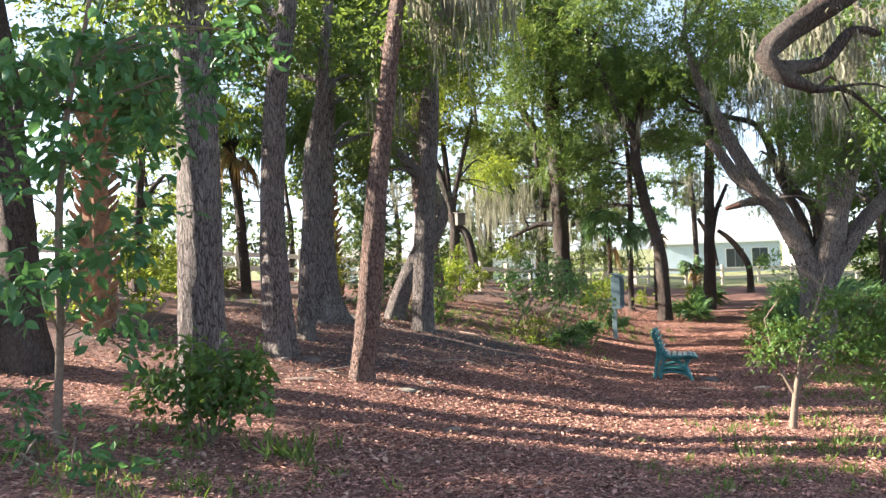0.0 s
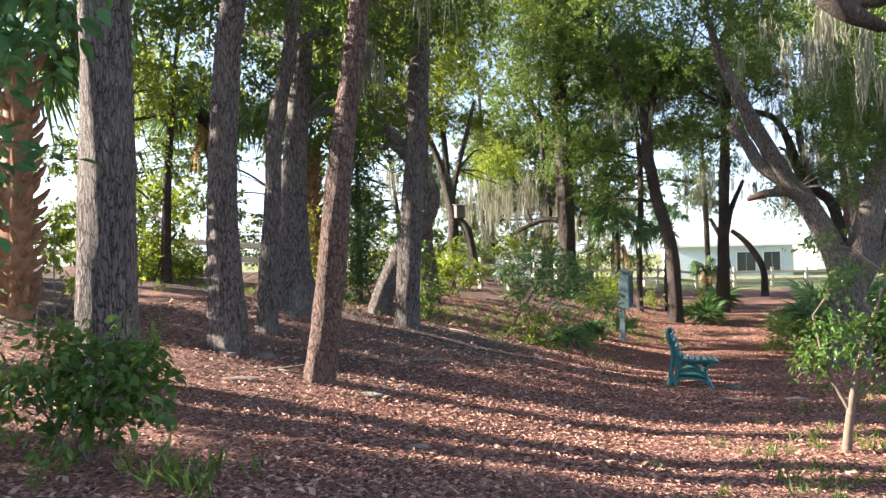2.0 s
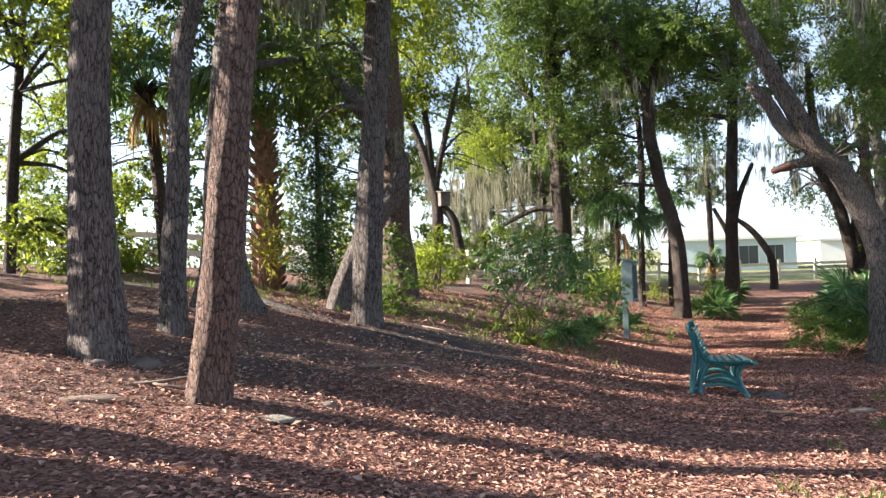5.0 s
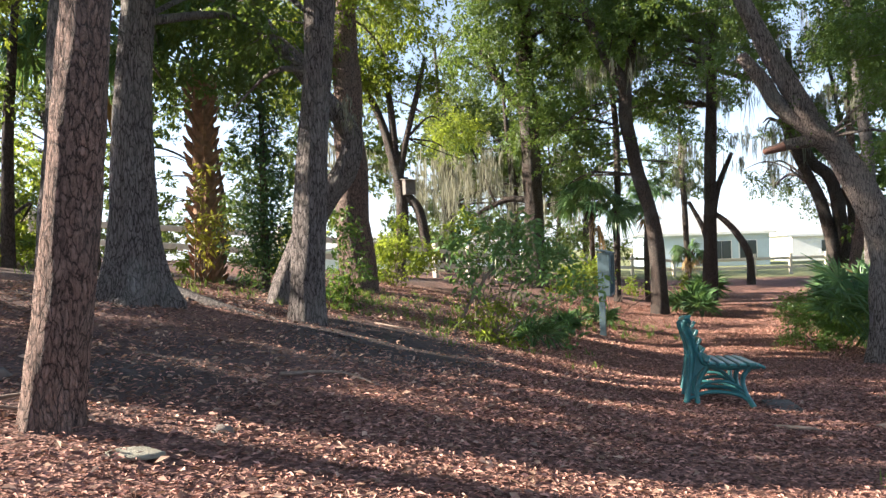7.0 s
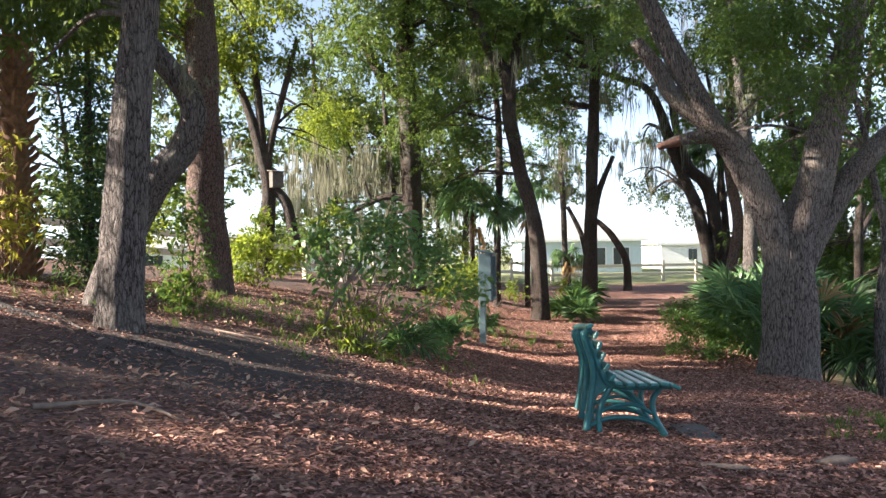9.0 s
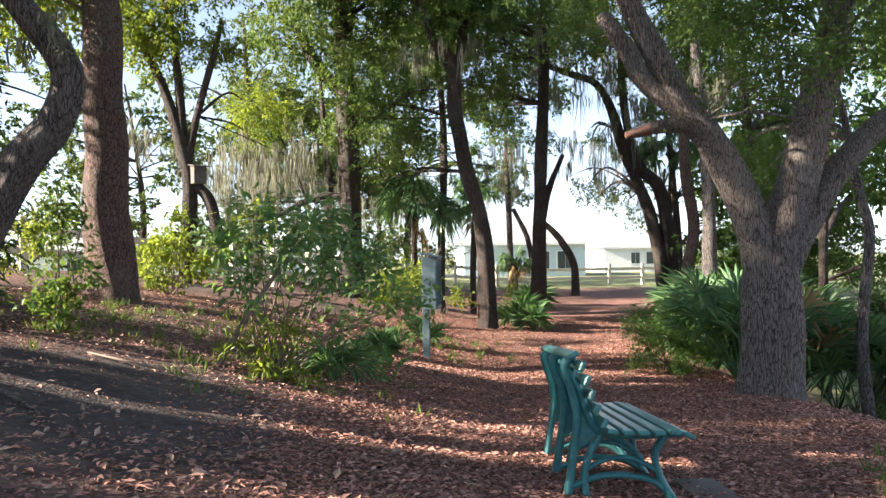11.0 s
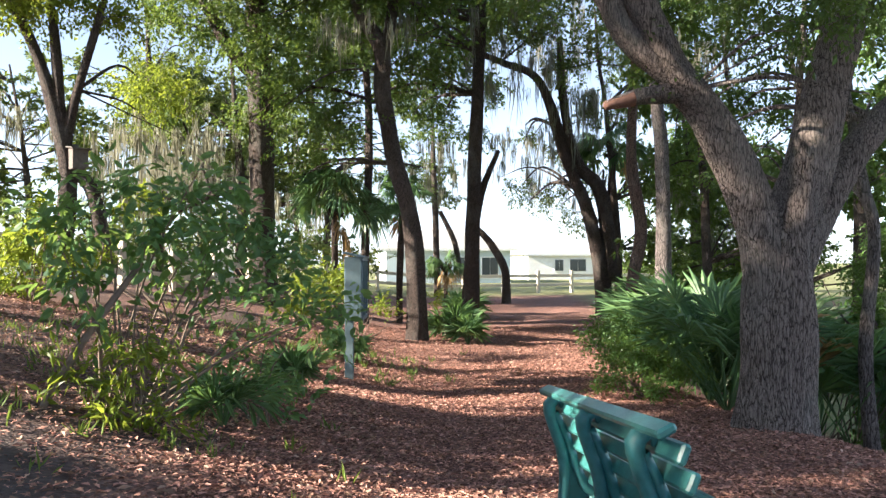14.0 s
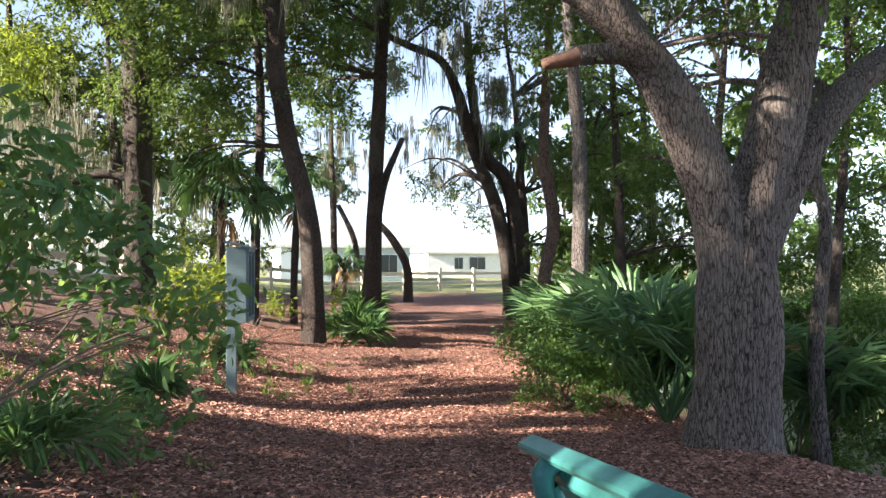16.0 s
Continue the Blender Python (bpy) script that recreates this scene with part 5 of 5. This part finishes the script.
# ---- bird box ----
def build_box():
    b = thing("nest_box", (0.7, 31.3, 2.9), "weathered wooden nest box fixed to the forked tree", "nest box")
    part("body", block(0.34, 0.36, 0.46, (0, 0, 0)), BOX_WOOD, b)
    part("roof", block(0.44, 0.48, 0.03, (0, -0.03, 0.25), pose(0, 0, 0, 8, 0, 0)), BOX_WOOD, b)
    part("back_board", block(0.2, 0.025, 0.75, (0, 0.2, -0.02)), BOX_WOOD, b)
    b.rotation_euler = (0, 0, radians(25))


build_box()


# ---- loose wood and stones ----
def stick(name, label, pts, mat=None, cat="branch"):
    x, y = pts[0][0], pts[0][1]
    t = thing(name, (x, y, gz(x, y)), label, cat, "fallen wood")
    part_np("stick", tube([(px, py, gz(px, py) + h, r) for px, py, h, r in pts], 7, 0.08, 0.15), mat or DEADWOOD, t, smooth=True)


stick("leaning_stake", "thin bare stake leaning in the shrub", [(1.42, 18.27, -0.05, 0.028), (1.75, 18.3, 0.6, 0.026), (2.1, 18.35, 1.2, 0.022)], cat="stake")
stick("surface_root", "surface root winding across the bank", [(-1.9, 17.0, 0.0, 0.03), (-1.2, 16.5, 0.012, 0.026), (-0.6, 15.6, -0.005, 0.024), (0.1, 15.3, 0.01, 0.016), (0.5, 14.8, -0.01, 0.01)], BARK_GREY, cat="root")
stick("surface_root", "spreading root at the foot of the broad tree", [(-2.4, 16.5, 0.1, 0.12), (-1.7, 16.1, 0.04, 0.08), (-0.9, 15.9, 0.0, 0.03)], BARK_GREY, cat="root")
stick("fallen_branch", "dry twigs lying on the mulch", [(-1.75, 10.9, 0.02, 0.014), (-1.5, 10.7, 0.06, 0.012), (-1.2, 10.8, 0.02, 0.008)])
stick("fallen_branch", "dry twigs lying on the mulch", [(-1.8, 10.75, 0.02, 0.014), (-1.5, 10.8, 0.08, 0.012), (-1.3, 10.95, 0.12, 0.006)])
stick("fallen_branch", "bleached fallen stick on the bank", [(0.3, 17.6, 0.02, 0.012), (0.7, 17.2, 0.05, 0.01), (1.0, 17.25, 0.02, 0.006)])
stick("fallen_branch", "bleached fallen stick on the bank", [(-0.2, 12.6, 0.03, 0.018), (0.25, 12.9, 0.05, 0.014), (0.6, 12.75, 0.02, 0.01)])


def flat_piece(name, label, x, y, w, d, h, turn, mat, cat, seed):
    rng = np.random.RandomState(seed)
    t = thing(name, (x, y, gz(x, y)), label, cat)
    bm = bmesh.new()
    bmesh.ops.create_icosphere(bm, subdivisions=3, radius=1)
    for v in bm.verts:
        k = 1 + 0.22 * noise.noise(v.co * 2.1 + Vector((seed, 0, 0)))
        v.co = Vector((v.co.x * w * k, v.co.y * d * k, max(-0.4, v.co.z) * h * k))
    for f in bm.faces:
        f.smooth = True
    part("body", bm, mat, t)
    t.rotation_euler = (0, 0, radians(turn))


flat_piece("palm_boot", "pale fallen palm leaf base on the mulch", 5.0, 12.85, 0.17, 0.07, 0.04, 10, DEADWOOD, "palm boot", 1)
flat_piece("palm_boot", "pale fallen palm leaf base on the mulch", 4.1, 12.8, 0.2, 0.035, 0.02, -25, DEADWOOD, "palm boot", 2)
flat_piece("palm_boot", "dry palm leaf base lying by the leaning tree", -1.9, 10.2, 0.3, 0.07, 0.05, 5, DEADWOOD, "palm boot", 3)
flat_piece("palm_boot", "dry palm leaf base lying in sunlit mulch", 0.0, 8.4, 0.14, 0.05, 0.04, 30, DEADWOOD, "palm boot", 4)
flat_piece("stone", "grey stone at the foot of a trunk", -1.95, 11.5, 0.15, 0.1, 0.07, 20, CONCRETE, "stone", 5)
flat_piece("stone", "grey stone at the foot of a trunk", -2.3, 11.35, 0.1, 0.08, 0.05, 50, CONCRETE, "stone", 6)
flat_piece("stone", "pale stone on the mulched bank", -0.25, 10.9, 0.07, 0.06, 0.05, 0, CONCRETE, "stone", 7)
flat_piece("moss_clump", "fallen grey moss on the mulch", -0.6, 10.3, 0.2, 0.12, 0.03, 0, DRY_MOSS, "moss", 8)
slab = thing("paving_slab", (4.62, 14.15, gz(4.62, 14.15)), "worn concrete slab at the foot of the bench", "slab")
part("slab_body", block(0.3, 0.6, 0.07, (0, 0, -0.01), pose(0, 0, 0, 0, 0, -10), 0.012), CONCRETE, slab)


# ---- mulch, litter, grass ----
def flakes(n, xy, size, slim, seed, lift=0.012, tilt=0.35):
    rng = np.random.RandomState(seed)
    x, y = xy(rng, n)
    n = len(x)
    b = np.stack([x, y, ground_z(x, y) + lift + rng.uniform(0, 0.018, n)], 1)
    near = 0.018 * np.sin(3.1 * x + 1.3 * np.sin(2.3 * y)) * np.sin(2.7 * y + 0.8 * np.sin(3.9 * x)) + 0.03 * np.sin(0.9 * x + 0.4) * np.sin(1.1 * y)
    b[:, 2] += near
    a = rng.uniform(0, 6.283, n)
    axis = unit(np.stack([np.cos(a), np.sin(a), rng.normal(size=n) * tilt * 0.5], 1))
    normal = unit(np.stack([rng.normal(size=n) * tilt, rng.normal(size=n) * tilt, np.ones(n)], 1))
    ln = size * rng.uniform(0.5, 1.6, n)
    return leaf_set(b, axis, normal, ln, ln * slim * rng.uniform(0.6, 1.4, n))


def along_path(rng, n):
    y = 3.0 + 31 * rng.uniform(size=n) ** 1.3
    x = bank(y) + rng.uniform(-1.0, 1.55, n) * (2.6 + 0.02 * y) + rng.normal(size=n) * 0.5 - 0.4 + 0.9 * (y > 12)
    return off_soil(rng, x, y)


def off_soil(rng, x, y):
    """Chips lie thin on the bare patch of dark soil at the foot of the bank."""
    keep = 0.95 * np.exp(-((x - 0.8) ** 2 / 1.6 + (y - 15.6) ** 2 / 4.0)) < rng.uniform(size=len(x))
    return x[keep], y[keep]


def past_bench(rng, n):
    y = 12.0 + 15 * rng.uniform(size=n) ** 1.3
    return off_soil(rng, bank(y) + rng.uniform(-1.6, 5.0, n), y)


def on_bank(rng, n):
    y = 3.5 + 24 * rng.uniform(size=n) ** 1.2
    x = bank(y) - 0.3 - 7.5 * rng.uniform(size=n) ** 1.2
    keep = np.exp(-((x - 0.9) ** 2 / 2.2 + (y - 16.2) ** 2 / 5.0)) < rng.uniform(size=n) * 1.1
    return x[keep], y[keep]


def stuff(name, label, category, vf, mat):
    return tagged(new(name, mesh_from(name, vf[0], vf[1], mat)), label, category, kind="stuff")


stuff("mulch_chips", "reddish-brown bark mulch chips covering the path", "mulch", flakes(190000, along_path, 0.044, 0.36, 90), CHIP)
stuff("mulch_chips", "bark chips and needles scattered over the bank", "mulch", flakes(72000, on_bank, 0.042, 0.36, 91), CHIP)
stuff("mulch_chips", "coarse bark mulch chips on the path past the bench", "mulch", flakes(105000, past_bench, 0.044, 0.36, 94, 0.012, 0.5), CHIP)
stuff("leaf_litter", "dry fallen oak leaves on the bank", "leaf litter", flakes(16000, on_bank, 0.055, 0.45, 92, 0.015, 0.6), LITTER)
stuff("leaf_litter", "dry fallen leaves scattered on the path", "leaf litter", flakes(6000, along_path, 0.055, 0.42, 93, 0.015, 0.5), LITTER)


def tufts(spots, seed):
    """Grass: rows (x, y, spread, blades, height)."""
    rng = np.random.RandomState(seed)
    bs, ax, ln = [], [], []
    for x, y, sp, n, h in spots:
        k = max(1, n // 9)
        c = rng.normal(size=(k, 2)) * sp
        i = rng.randint(0, k, n)
        px, py = x + c[i, 0] + rng.normal(size=n) * 0.04, y + c[i, 1] + rng.normal(size=n) * 0.04
        bs.append(np.stack([px, py, ground_z(px, py)], 1))
        ax.append(unit(np.stack([rng.normal(size=n) * 0.45, rng.normal(size=n) * 0.45, np.ones(n)], 1)))
        ln.append(h * rng.uniform(0.4, 1.2, n))
    b, a, L = np.concatenate(bs), np.concatenate(ax), np.concatenate(ln)
    nrm = unit(np.stack([np.cos(L * 900), np.sin(L * 900), 0.2 * np.ones(len(L))], 1))
    return leaf_set(b, a, nrm, L, 0.008 + L * 0.05)


stuff("grass_tufts", "green grass tufts at the path's sunny edges", "grass", tufts([
    (3.4, 8.2, 0.7, 350, 0.12), (4.6, 9.3, 0.8, 500, 0.14), (2.6, 6.8, 0.6, 260, 0.12), (5.7, 11.7, 0.5, 160, 0.13), (-1.4, 6.9, 0.2, 120, 0.22), (-2.3, 6.0, 0.7, 200, 0.13),
    (-3.3, 6.0, 0.8, 250, 0.15), (-1.6, 5.2, 0.5, 160, 0.14), (6.6, 13.9, 0.5, 300, 0.14), (7.1, 12.9, 0.5, 400, 0.14), (-3.2, 19.5, 1.4, 600, 0.16), (-0.5, 21.5, 1.2, 500, 0.14), (1.4, 18.9, 1.0, 500, 0.15), (2.2, 22.5, 1.2, 700, 0.16), (5.0, 27, 1.4, 700, 0.2)], 95), GRASS)
stuff("lawn_grass", "short green lawn at the ditch edge", "grass", tufts([(7.9, 11.0, 1.0, 4000, 0.09), (8.2, 13.6, 0.7, 2500, 0.12), (6.9, 9.0, 0.9, 2500, 0.08)], 96), GRASS)
